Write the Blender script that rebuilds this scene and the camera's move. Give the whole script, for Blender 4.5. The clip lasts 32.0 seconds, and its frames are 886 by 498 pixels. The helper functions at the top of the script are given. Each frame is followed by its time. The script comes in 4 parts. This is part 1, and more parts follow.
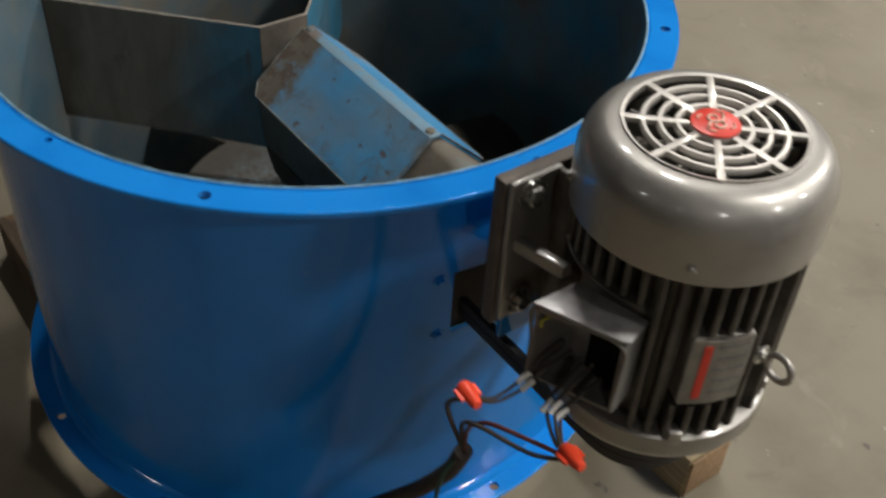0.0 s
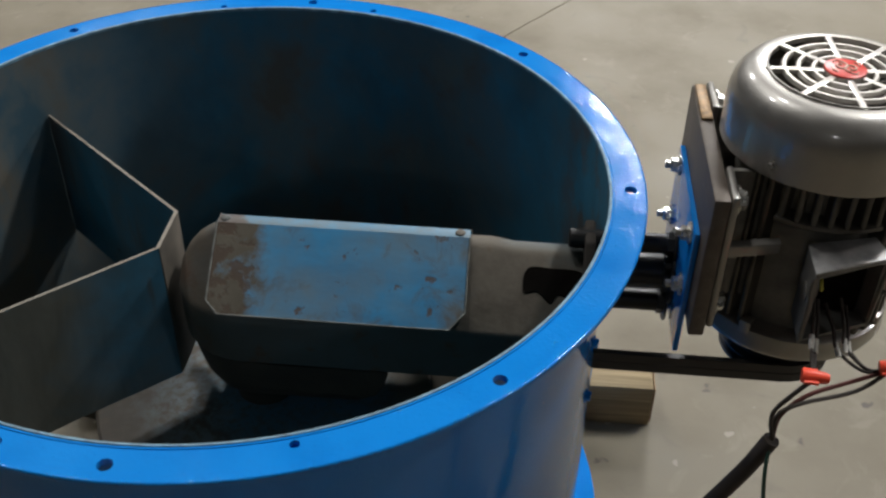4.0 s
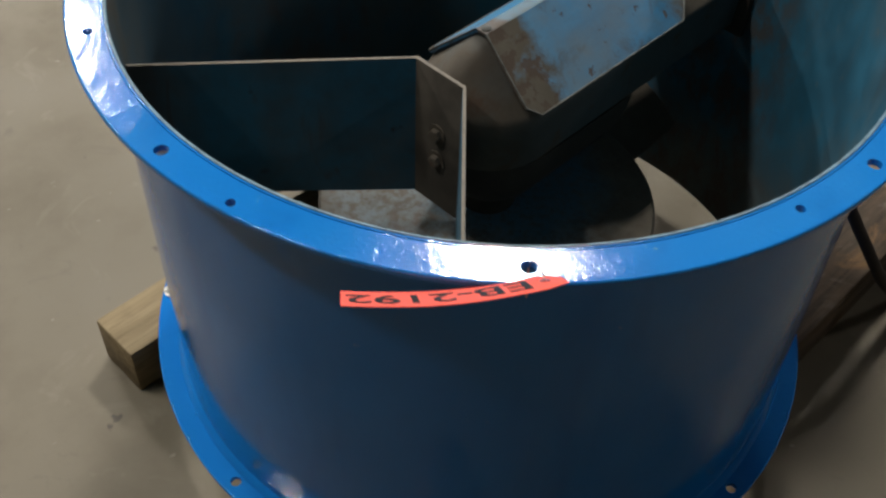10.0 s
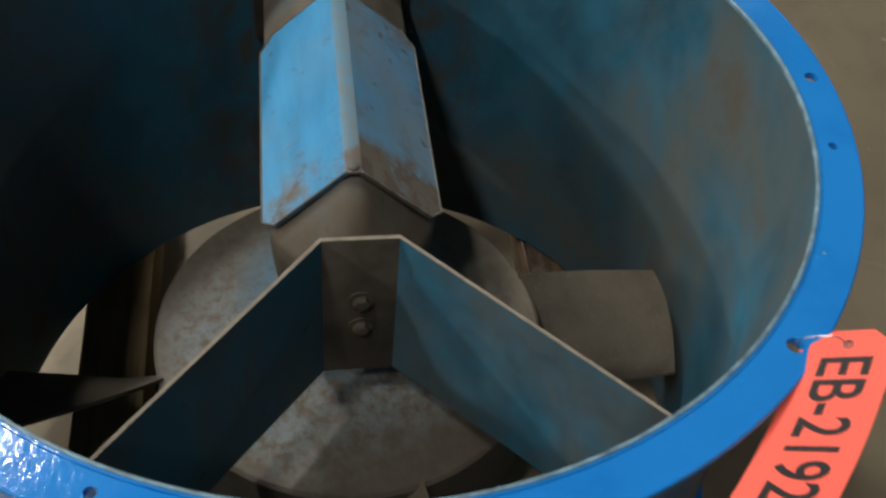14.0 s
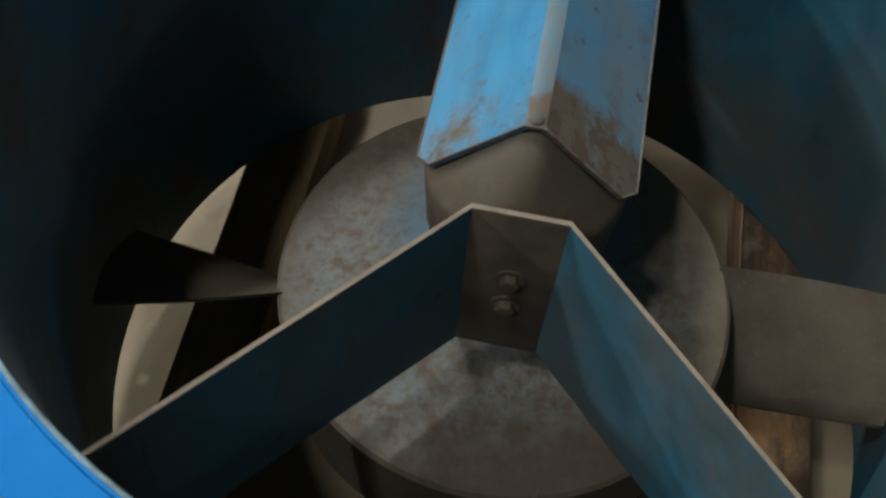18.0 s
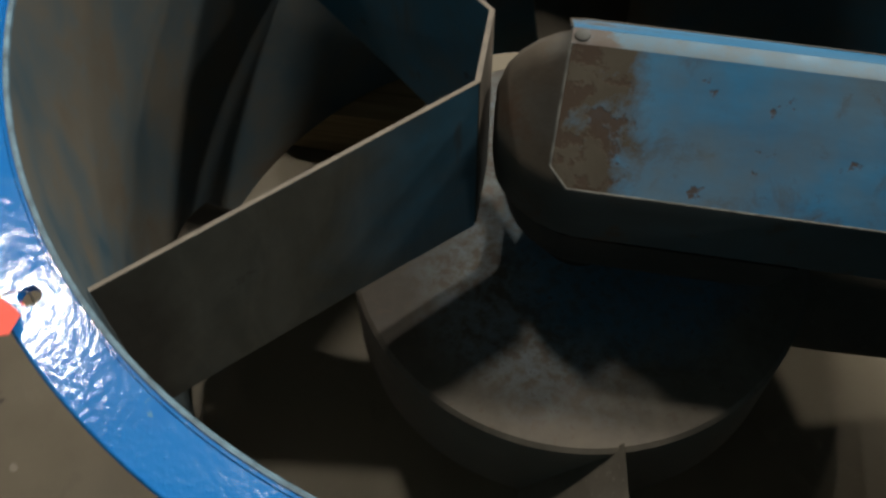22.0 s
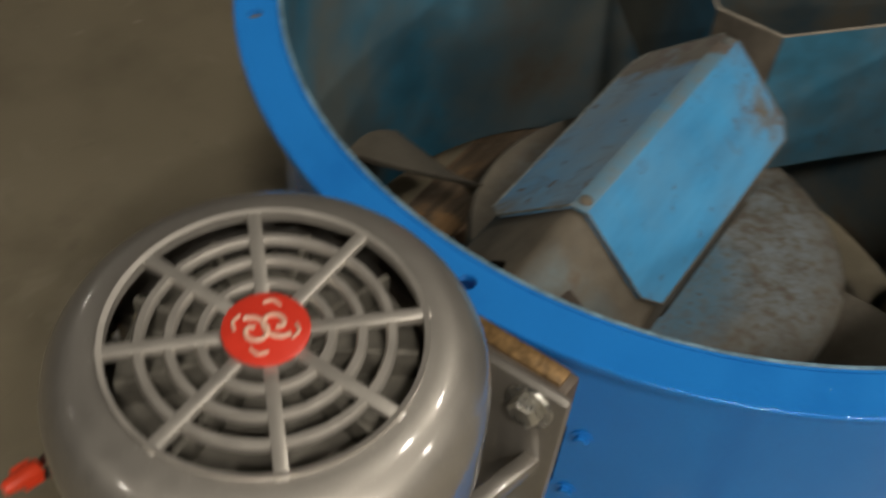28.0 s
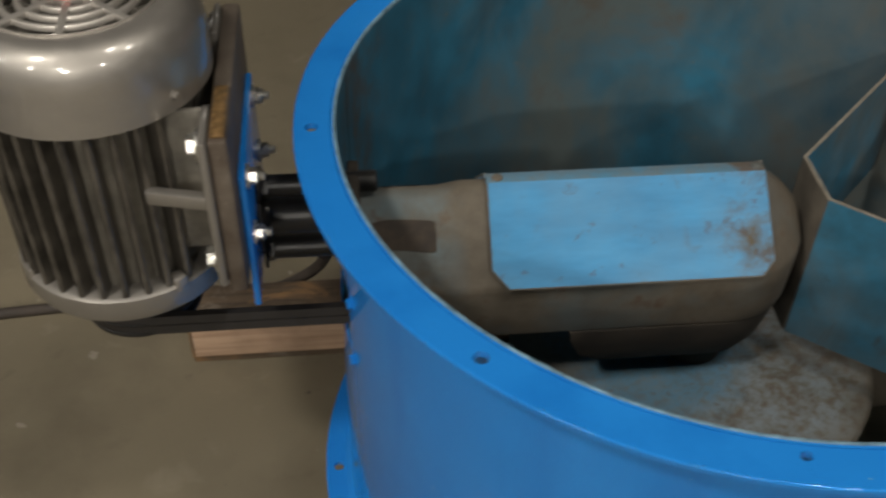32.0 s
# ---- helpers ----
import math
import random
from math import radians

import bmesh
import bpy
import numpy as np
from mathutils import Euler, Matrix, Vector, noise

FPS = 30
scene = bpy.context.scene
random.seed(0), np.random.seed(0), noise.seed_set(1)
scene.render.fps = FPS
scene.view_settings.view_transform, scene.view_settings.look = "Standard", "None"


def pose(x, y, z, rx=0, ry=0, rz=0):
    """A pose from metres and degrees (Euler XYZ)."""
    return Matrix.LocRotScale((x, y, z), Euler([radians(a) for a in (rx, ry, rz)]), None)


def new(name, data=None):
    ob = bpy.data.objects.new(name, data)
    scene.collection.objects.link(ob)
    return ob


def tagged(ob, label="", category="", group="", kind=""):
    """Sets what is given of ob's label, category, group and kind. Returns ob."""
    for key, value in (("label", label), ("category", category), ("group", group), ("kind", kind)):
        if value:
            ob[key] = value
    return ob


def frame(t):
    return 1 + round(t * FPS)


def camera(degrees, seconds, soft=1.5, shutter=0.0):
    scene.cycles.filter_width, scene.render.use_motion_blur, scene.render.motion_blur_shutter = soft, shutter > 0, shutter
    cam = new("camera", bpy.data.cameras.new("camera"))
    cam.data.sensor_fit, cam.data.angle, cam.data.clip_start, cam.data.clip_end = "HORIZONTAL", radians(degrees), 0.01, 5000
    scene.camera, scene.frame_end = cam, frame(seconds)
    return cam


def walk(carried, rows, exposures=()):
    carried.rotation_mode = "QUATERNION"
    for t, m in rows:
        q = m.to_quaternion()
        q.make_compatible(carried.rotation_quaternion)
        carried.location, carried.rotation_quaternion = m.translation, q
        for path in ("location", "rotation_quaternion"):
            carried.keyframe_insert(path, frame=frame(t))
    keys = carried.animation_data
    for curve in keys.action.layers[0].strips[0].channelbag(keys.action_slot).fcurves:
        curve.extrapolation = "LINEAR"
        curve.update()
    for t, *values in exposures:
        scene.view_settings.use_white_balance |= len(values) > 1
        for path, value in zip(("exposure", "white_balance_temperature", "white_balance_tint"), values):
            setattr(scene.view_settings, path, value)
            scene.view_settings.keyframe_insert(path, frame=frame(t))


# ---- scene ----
cam = camera(45.68, 32.0, 2.4, 0.4)
ROWS = [
    (0.0, 1.1068, -0.6371, 1.3310, 48.80, -2.89, 54.17),
    (0.5, 0.9825, -0.6802, 1.3306, 50.64, -0.56, 49.21),
    (1.0, 0.8946, -0.7695, 1.3505, 52.25, -0.10, 43.40),
    (1.5, 0.8078, -0.8992, 1.3615, 51.87, -0.10, 33.79),
    (2.0, 0.7283, -0.9619, 1.3612, 52.18, -2.23, 28.98),
    (2.5, 0.6138, -0.9245, 1.3402, 51.79, -3.03, 25.57),
    (3.0, 0.5250, -0.9274, 1.3395, 51.97, -2.20, 21.00),
    (3.5, 0.4162, -1.0148, 1.3491, 52.52, -1.14, 12.02),
    (5.5, 0.0314, -0.9802, 1.3475, 51.78, -1.47, -10.50),
    (6.0, -0.1261, -1.0336, 1.3692, 51.91, -1.98, -19.56),
    (6.5, -0.2321, -1.0375, 1.3570, 51.77, -3.57, -24.13),
    (7.0, -0.3088, -0.9514, 1.3563, 51.29, -2.62, -27.88),
    (7.5, -0.4107, -0.8982, 1.3497, 50.61, -4.15, -29.85),
    (8.0, -0.5521, -0.8915, 1.3388, 50.08, -1.78, -37.52),
    (8.5, -0.6840, -0.8943, 1.3315, 46.48, -2.00, -42.91),
    (9.0, -0.7722, -0.8467, 1.3044, 44.61, -3.44, -41.97),
    (9.5, -0.7933, -0.7538, 1.2899, 44.15, -2.62, -43.17),
    (10.0, -0.7881, -0.6634, 1.3070, 42.89, -1.58, -45.06),
    (10.5, -0.8385, -0.5714, 1.3215, 42.78, -1.23, -50.16),
    (11.0, -0.9072, -0.4527, 1.3350, 43.24, -0.63, -61.24),
    (11.5, -0.9078, -0.3755, 1.3350, 44.28, -1.64, -67.50),
    (12.0, -0.8373, -0.2795, 1.3053, 44.54, -0.43, -70.58),
    (12.5, -0.8015, -0.2003, 1.3076, 43.55, -0.04, -73.60),
    (13.0, -0.7988, -0.0895, 1.3139, 41.47, 0.90, -82.23),
    (13.5, -0.8101, 0.0018, 1.3183, 41.75, 0.11, -94.03),
    (14.0, -0.7692, 0.0529, 1.3064, 42.01, -3.98, -96.98),
    (14.5, -0.6457, 0.0619, 1.2874, 40.35, -2.97, -95.46),
    (15.0, -0.4950, 0.0568, 1.2755, 36.67, -3.10, -93.85),
    (15.5, -0.3811, 0.0608, 1.2734, 31.03, 4.29, -97.67),
    (17.5, -0.5042, 0.0711, 1.2252, 31.30, -3.64, -87.64),
    (18.0, -0.5510, 0.0033, 1.2190, 32.35, -2.83, -79.07),
    (18.5, -0.6089, -0.0734, 1.2267, 32.36, -3.77, -68.50),
    (19.0, -0.6365, -0.1474, 1.2512, 33.16, -4.51, -60.97),
    (19.5, -0.5543, -0.2600, 1.2334, 32.44, -5.81, -46.50),
    (20.0, -0.4677, -0.3777, 1.2426, 31.93, -3.27, -31.73),
    (20.5, -0.4038, -0.4773, 1.2389, 32.70, -0.99, -22.22),
    (21.0, -0.3174, -0.5407, 1.2397, 33.73, -2.00, -15.57),
    (21.5, -0.1677, -0.5440, 1.2095, 33.30, -4.62, -1.99),
    (22.0, -0.0309, -0.5650, 1.2082, 30.79, 0.55, 9.81),
    (22.5, 0.0549, -0.6104, 1.2251, 31.08, 0.76, 17.26),
    (23.0, 0.1552, -0.6586, 1.2630, 34.83, -0.16, 20.89),
    (23.5, 0.2646, -0.6015, 1.2526, 35.17, -1.66, 27.72),
    (24.0, 0.4162, -0.5040, 1.2304, 35.84, -2.16, 42.84),
    (24.5, 0.5547, -0.4780, 1.2477, 37.77, 1.31, 49.79),
    (26.5, 0.8715, -0.0899, 1.2747, 39.29, -3.78, 88.45),
    (27.0, 0.9174, -0.0081, 1.2881, 39.75, -2.98, 96.21),
    (27.5, 0.9258, 0.0917, 1.2904, 42.06, -4.13, 105.09),
    (28.0, 0.8674, 0.2277, 1.2556, 40.41, -3.68, 125.57),
    (28.5, 0.8626, 0.3042, 1.2428, 39.22, -2.69, 142.06),
    (29.0, 0.8785, 0.3936, 1.2403, 39.74, -2.46, 149.50),
    (29.5, 0.8597, 0.4818, 1.2599, 40.74, -2.30, 155.63),
    (30.0, 0.7215, 0.5598, 1.2568, 40.96, -2.94, 166.21),
    (30.5, 0.6174, 0.6459, 1.2588, 42.00, -0.94, 173.86),
    (31.0, 0.5686, 0.7284, 1.2704, 43.99, -0.06, 173.21),
    (31.5, 0.5095, 0.8276, 1.2886, 45.70, 0.04, 174.86),
    (32.0, 0.4162, 0.8743, 1.3001, 47.55, -1.01, 174.53),
]
GRADES = [(0.0, 0.05, 6250, 10), (1.0, 0.15, 6000, 10), (3.5, 0.1, 6000, 10), (7.0, 0.05, 6200, 10), (8.0, 0.02, 6200, 10), (11.0, -0.06, 6500, 10), (13.5, -0.1, 6600, 10),
          (15.5, -0.1, 6700, 10), (18.0, -0.15, 6700, 10), (20.0, -0.14, 6750, 10), (21.5, -0.2, 6800, 10), (24.5, -0.14, 6850, 10), (26.5, -0.37, 7050, 10),
          (28.0, -0.56, 7000, 10), (29.0, -0.52, 6950, 10), (30.0, -0.46, 6850, 10), (32.0, -0.46, 6700, 10)]
walk(cam, [(r[0], pose(*r[1:])) for r in ROWS], GRADES)

# ---- light ----
CEIL = 5.2
world = bpy.data.worlds.new("hall_air")
scene.world = world
world.use_nodes = True
world.node_tree.nodes["Background"].inputs[0].default_value = (0.8, 0.85, 0.9, 1)
world.node_tree.nodes["Background"].inputs[1].default_value = 0.003


def lamp(x, y, watts, wide, colour=(1.0, 0.965, 0.9)):
    data = bpy.data.lights.new("ceiling_and_fill_lamp", "AREA")
    data.shape, data.size, data.energy, data.color = "DISK", wide, watts, colour
    ob = new("ceiling_and_fill_lamp", data)
    ob.location = (x, y, CEIL - 0.26)
    return ob


# place, watts, width of the round high bays that hang in rows through the hall, then two fill lamps
# the last two are unseen, added to lift the casing's south wall
LAMPS = ((2.72, 2.14, 200, 0.6), (-1.1, 1.5, 66, 0.34), (-2.6, 1.5, 54, 0.34), (1.56, 8.56, 500, 0.6), (1.97, 6.15, 120, 0.5), (-2.72, 6.38, 220, 0.5), (5.08, 5.64, 140, 0.5), (6.8, 2.5, 150, 0.5), (6.4, -3.0, 60, 0.5), (-0.8, -9.0, 44, 0.5), (4.5, -8.0, 14, 0.5))
for lx, ly, watts, wide in LAMPS:
    lamp(lx, ly, watts, wide)

# ---- sizes: U is the radius of the bolt circle, heights count from the upper flange ----
U = 0.455
TOP = 1.477 * U
ZB = -1.256


def w(x, y, z):
    return Vector((x * U, y * U, TOP + z * U))


def pol(r, deg, z):
    return w(r * math.cos(radians(deg)), r * math.sin(radians(deg)), z)


# ---- materials ----
class Mat:
    """A small builder for node materials in object space."""

    def __init__(self, name, rough=0.5, metal=0.0, coat=0.0):
        self.m = bpy.data.materials.new(name)
        self.m.use_nodes = True
        self.n, self.l = self.m.node_tree.nodes, self.m.node_tree.links
        self.b = self.n["Principled BSDF"]
        self.b.inputs["Roughness"].default_value = rough
        self.b.inputs["Metallic"].default_value = metal
        self.b.inputs["Coat Weight"].default_value = coat
        self.b.inputs["Coat Roughness"].default_value = 0.09
        geo = self.n.new("ShaderNodeNewGeometry")
        self.pos = geo.outputs["Position"]
        self.normal = geo.outputs["Normal"]
        self.island = geo.outputs["Random Per Island"]

    def scaled(self, v):
        mp = self.n.new("ShaderNodeMapping")
        mp.inputs["Scale"].default_value = v
        self.l.new(self.pos, mp.inputs["Vector"])
        return mp.outputs[0]

    def noise(self, scale, detail=5.0, rough=0.6, stretch=None, warp=0.0):
        t = self.n.new("ShaderNodeTexNoise")
        t.inputs["Scale"].default_value = scale
        t.inputs["Detail"].default_value = detail
        t.inputs["Roughness"].default_value = rough
        t.inputs["Distortion"].default_value = warp
        self.l.new(self.scaled(stretch) if stretch else self.pos, t.inputs["Vector"])
        return t.outputs[0]

    def ramp(self, fac, lo, hi, a=0.0, b=1.0):
        r = self.n.new("ShaderNodeMapRange")
        r.inputs[1].default_value, r.inputs[2].default_value = lo, hi
        r.inputs[3].default_value, r.inputs[4].default_value = a, b
        self.l.new(fac, r.inputs[0])
        return r.outputs[0]

    def mix(self, fac, a, b):
        x = self.n.new("ShaderNodeMix")
        x.data_type = "RGBA"
        for sock, v in ((x.inputs[0], fac), (x.inputs[6], a), (x.inputs[7], b)):
            if isinstance(v, tuple):
                sock.default_value = (*v, 1)
            elif isinstance(v, float):
                sock.default_value = v
            else:
                self.l.new(v, sock)
        return x.outputs[2]

    def math(self, op, a, b):
        x = self.n.new("ShaderNodeMath")
        x.operation = op
        for sock, v in zip(x.inputs, (a, b)):
            if isinstance(v, float):
                sock.default_value = v
            else:
                self.l.new(v, sock)
        return x.outputs[0]

    def vector(self, op, a, b=None, out="Value"):
        x = self.n.new("ShaderNodeVectorMath")
        x.operation = op
        self.l.new(a, x.inputs[0])
        if b is not None:
            x.inputs[1].default_value = b
        return x.outputs[out]

    def axis(self, k):
        s = self.n.new("ShaderNodeSeparateXYZ")
        self.l.new(self.pos, s.inputs[0])
        return s.outputs[k]

    def facing(self, k):
        s = self.n.new("ShaderNodeSeparateXYZ")
        self.l.new(self.normal, s.inputs[0])
        return s.outputs[k]

    def bump(self, height, strength=0.3, dist=0.002):
        x = self.n.new("ShaderNodeBump")
        x.inputs["Strength"].default_value = strength
        x.inputs["Distance"].default_value = dist
        self.l.new(height, x.inputs["Height"])
        self.l.new(x.outputs[0], self.b.inputs["Normal"])

    def put(self, colour=None, rough=None):
        if isinstance(colour, tuple):
            self.b.inputs["Base Color"].default_value = (*colour, 1)
        elif colour is not None:
            self.l.new(colour, self.b.inputs["Base Color"])
        if rough is not None:
            self.l.new(rough, self.b.inputs["Roughness"])
        return self.m


def plain(name, colour, rough=0.5, metal=0.0, vary=0.25, scale=60.0, bump=0.15):
    k = Mat(name, rough, metal)
    n = k.noise(scale, 4)
    lo = tuple(c * (1 - vary) for c in colour)
    hi = tuple(min(1, c * (1 + vary)) for c in colour)
    if bump:
        k.bump(n, bump, 0.001)
    return k.put(k.mix(k.ramp(n, 0.3, 0.7), lo, hi), k.ramp(n, 0.3, 0.7, max(0.02, rough - 0.08), min(1, rough + 0.1)))


def blue_enamel(name, relief):
    k = Mat(name, 0.22, 0, 0.0)
    big = k.noise(3.0, 4)
    run = k.noise(9.0, 4, 0.6, (1, 1, 0.15))
    fine = k.noise(210.0, 2, 0.5)
    lump = k.noise(46.0, 2, 0.5)
    col = k.mix(k.ramp(big, 0.3, 0.7), (0.01, 0.18, 0.57), (0.016, 0.225, 0.66))
    col = k.mix(k.ramp(run, 0.52, 0.75, 0.0, 0.5), col, (0.005, 0.12, 0.45))
    chips = k.noise(44.0, 5, 0.7)
    col = k.mix(k.ramp(chips, 0.7, 0.73, 0.0, 0.8), col, (0.16, 0.36, 0.5))
    col = k.mix(k.ramp(chips, 0.27, 0.25, 0.0, 0.7), col, (0.02, 0.05, 0.11))
    patchy = k.noise(12.0, 3, 0.6)
    rougher = k.ramp(patchy, 0.4, 0.62, 0.35, 1.0)
    grit = k.math("MULTIPLY", k.ramp(k.noise(210.0, 2, 0.5), 0.7, 0.76), 1.0)
    k.bump(k.math("ADD", k.math("MULTIPLY", k.math("ADD", fine, k.math("MULTIPLY", lump, 0.6)), rougher), grit), relief, 0.001)
    return k.put(col, k.ramp(big, 0.3, 0.7, 0.075, 0.14))


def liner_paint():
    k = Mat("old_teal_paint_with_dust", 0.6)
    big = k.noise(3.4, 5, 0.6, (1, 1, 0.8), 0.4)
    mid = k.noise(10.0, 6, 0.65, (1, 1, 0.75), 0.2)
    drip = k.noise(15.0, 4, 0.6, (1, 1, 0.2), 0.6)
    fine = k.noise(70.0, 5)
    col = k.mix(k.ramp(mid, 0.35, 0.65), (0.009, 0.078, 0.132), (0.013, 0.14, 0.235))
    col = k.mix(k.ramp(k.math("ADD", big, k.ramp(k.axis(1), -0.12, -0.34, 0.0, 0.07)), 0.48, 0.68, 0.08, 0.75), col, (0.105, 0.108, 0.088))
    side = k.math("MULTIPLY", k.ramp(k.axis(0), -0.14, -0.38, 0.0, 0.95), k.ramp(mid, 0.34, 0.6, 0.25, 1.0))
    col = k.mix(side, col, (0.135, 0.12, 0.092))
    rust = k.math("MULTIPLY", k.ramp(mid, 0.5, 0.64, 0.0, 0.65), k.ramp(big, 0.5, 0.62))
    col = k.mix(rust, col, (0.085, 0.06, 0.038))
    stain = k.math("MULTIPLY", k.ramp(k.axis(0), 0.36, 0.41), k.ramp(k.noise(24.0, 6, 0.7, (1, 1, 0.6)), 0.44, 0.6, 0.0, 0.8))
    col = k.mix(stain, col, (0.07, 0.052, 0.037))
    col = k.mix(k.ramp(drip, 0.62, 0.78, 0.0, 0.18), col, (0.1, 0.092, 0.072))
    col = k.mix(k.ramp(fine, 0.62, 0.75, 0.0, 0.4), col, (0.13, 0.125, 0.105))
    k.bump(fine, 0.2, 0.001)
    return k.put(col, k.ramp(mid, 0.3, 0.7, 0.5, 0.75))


def dusty_cast():
    k = Mat("dusty_brown_casting", 0.75)
    big = k.noise(6.0, 5, 0.6)
    mid = k.noise(22.0, 6, 0.65)
    fine = k.noise(140.0, 4)
    col = k.mix(k.ramp(mid, 0.3, 0.7), (0.068, 0.054, 0.038), (0.148, 0.126, 0.095))
    col = k.mix(k.ramp(big, 0.48, 0.64, 0.0, 0.55), col, (0.1, 0.14, 0.155))
    # south sides: bluish paint, darkened further in colour for the shade they face
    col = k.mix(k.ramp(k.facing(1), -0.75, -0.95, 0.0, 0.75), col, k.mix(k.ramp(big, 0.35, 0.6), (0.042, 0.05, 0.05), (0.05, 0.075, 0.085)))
    caked = k.math("MULTIPLY", k.ramp(k.axis(0), 0.01, -0.045), k.ramp(k.noise(17.0, 5, 0.6), 0.3, 0.6, 0.25, 0.7))
    col = k.mix(caked, col, (0.06, 0.047, 0.033))
    worn = k.math("MULTIPLY", k.ramp(k.axis(0), 0.295, 0.33), k.ramp(k.axis(1), -0.01, 0.015))
    col = k.mix(k.math("MULTIPLY", worn, k.ramp(k.noise(15.0, 5, 0.6), 0.4, 0.6, 0.0, 0.6)), col, (0.12, 0.18, 0.205))
    col = k.mix(k.ramp(mid, 0.58, 0.68, 0.0, 0.75), col, (0.085, 0.048, 0.028))
    k.bump(fine, 0.35, 0.0012)
    return k.put(col, k.ramp(mid, 0.3, 0.7, 0.62, 0.9))


def cover_paint():
    k = Mat("chipped_light_blue_paint", 0.5)
    big = k.noise(7.0, 5, 0.6)
    mid = k.noise(21.0, 6, 0.68, None, 0.4)
    dots = k.noise(46.0, 4, 0.6)
    fine = k.noise(150.0, 4)
    brush = k.noise(20.0, 5, 0.65, (0.4, 1.6, 1.6))
    col = k.mix(k.ramp(brush, 0.3, 0.7), (0.024, 0.2, 0.41), (0.045, 0.29, 0.56))
    south = k.ramp(k.axis(1), 0.005, -0.01)
    col = k.mix(k.math("MULTIPLY", k.ramp(south, 0.0, 1.0, 0.4, 1.0), k.ramp(big, 0.4, 0.7, 0.0, 0.7)), col, (0.2, 0.24, 0.23))
    film = k.math("MULTIPLY", k.ramp(south, 0.0, 1.0, 0.15, 1.0), k.ramp(k.noise(11.0, 5, 0.6), 0.35, 0.68, 0.0, 0.6))
    col = k.mix(film, col, (0.15, 0.155, 0.14))
    x = k.axis(0)
    hub = k.ramp(x, 0.04, -0.01, 0.0, 0.42)
    far = k.ramp(x, 0.2, 0.27, 0.0, 0.1)
    edge = k.math("MAXIMUM", hub, far)
    low = k.math("MULTIPLY", k.ramp(k.axis(2), TOP - 0.34 * U, TOP - 0.25 * U, 0.1, 0.0), k.ramp(south, 0.0, 1.0, 0.2, 1.0))
    edge = k.math("MULTIPLY", edge, k.ramp(south, 0.0, 1.0, 0.45, 1.0))
    dust = k.ramp(k.math("ADD", k.math("ADD", mid, edge), k.math("ADD", low, k.ramp(south, 0.0, 1.0, -0.05, -0.01))), 0.57, 0.8)
    brown = k.mix(k.ramp(big, 0.4, 0.62), (0.07, 0.057, 0.038), (0.118, 0.102, 0.074))
    col = k.mix(dust, col, brown)
    scab = k.math("MULTIPLY", k.ramp(k.math("ADD", dots, k.math("MULTIPLY", edge, 0.45)), 0.64, 0.7, 0.0, 0.9), k.ramp(south, 0.0, 1.0, 0.5, 1.0))
    col = k.mix(scab, col, (0.072, 0.047, 0.031))
    k.bump(k.math("SUBTRACT", k.math("MULTIPLY", fine, 0.5), k.math("ADD", k.math("MULTIPLY", dust, 0.5), scab)), 0.25, 0.0012)
    k.b.inputs["Sheen Weight"].default_value = 0.15
    k.b.inputs["Sheen Roughness"].default_value = 0.45
    return k.put(col, k.ramp(k.math("MAXIMUM", dust, scab), 0.0, 1.0, 0.36, 0.85))


def scuffed_ridge():
    k = Mat("scuffed_ridge_paint", 0.6)
    mid = k.noise(30.0, 6, 0.7)
    big = k.noise(11.0, 4, 0.6)
    fine = k.noise(130.0, 4)
    col = k.mix(k.ramp(mid, 0.35, 0.62), (0.07, 0.19, 0.29), (0.125, 0.165, 0.185))
    near = k.ramp(k.axis(0), 0.08, -0.02, 0.0, 0.2)
    rust = k.ramp(k.math("ADD", near, k.math("ADD", k.math("MULTIPLY", big, 0.5), k.math("MULTIPLY", mid, 0.5))), 0.6, 0.68, 0.0, 0.85)
    col = k.mix(rust, col, (0.1, 0.07, 0.048))
    k.bump(fine, 0.3, 0.0012)
    return k.put(col, k.ramp(mid, 0.3, 0.7, 0.42, 0.75))


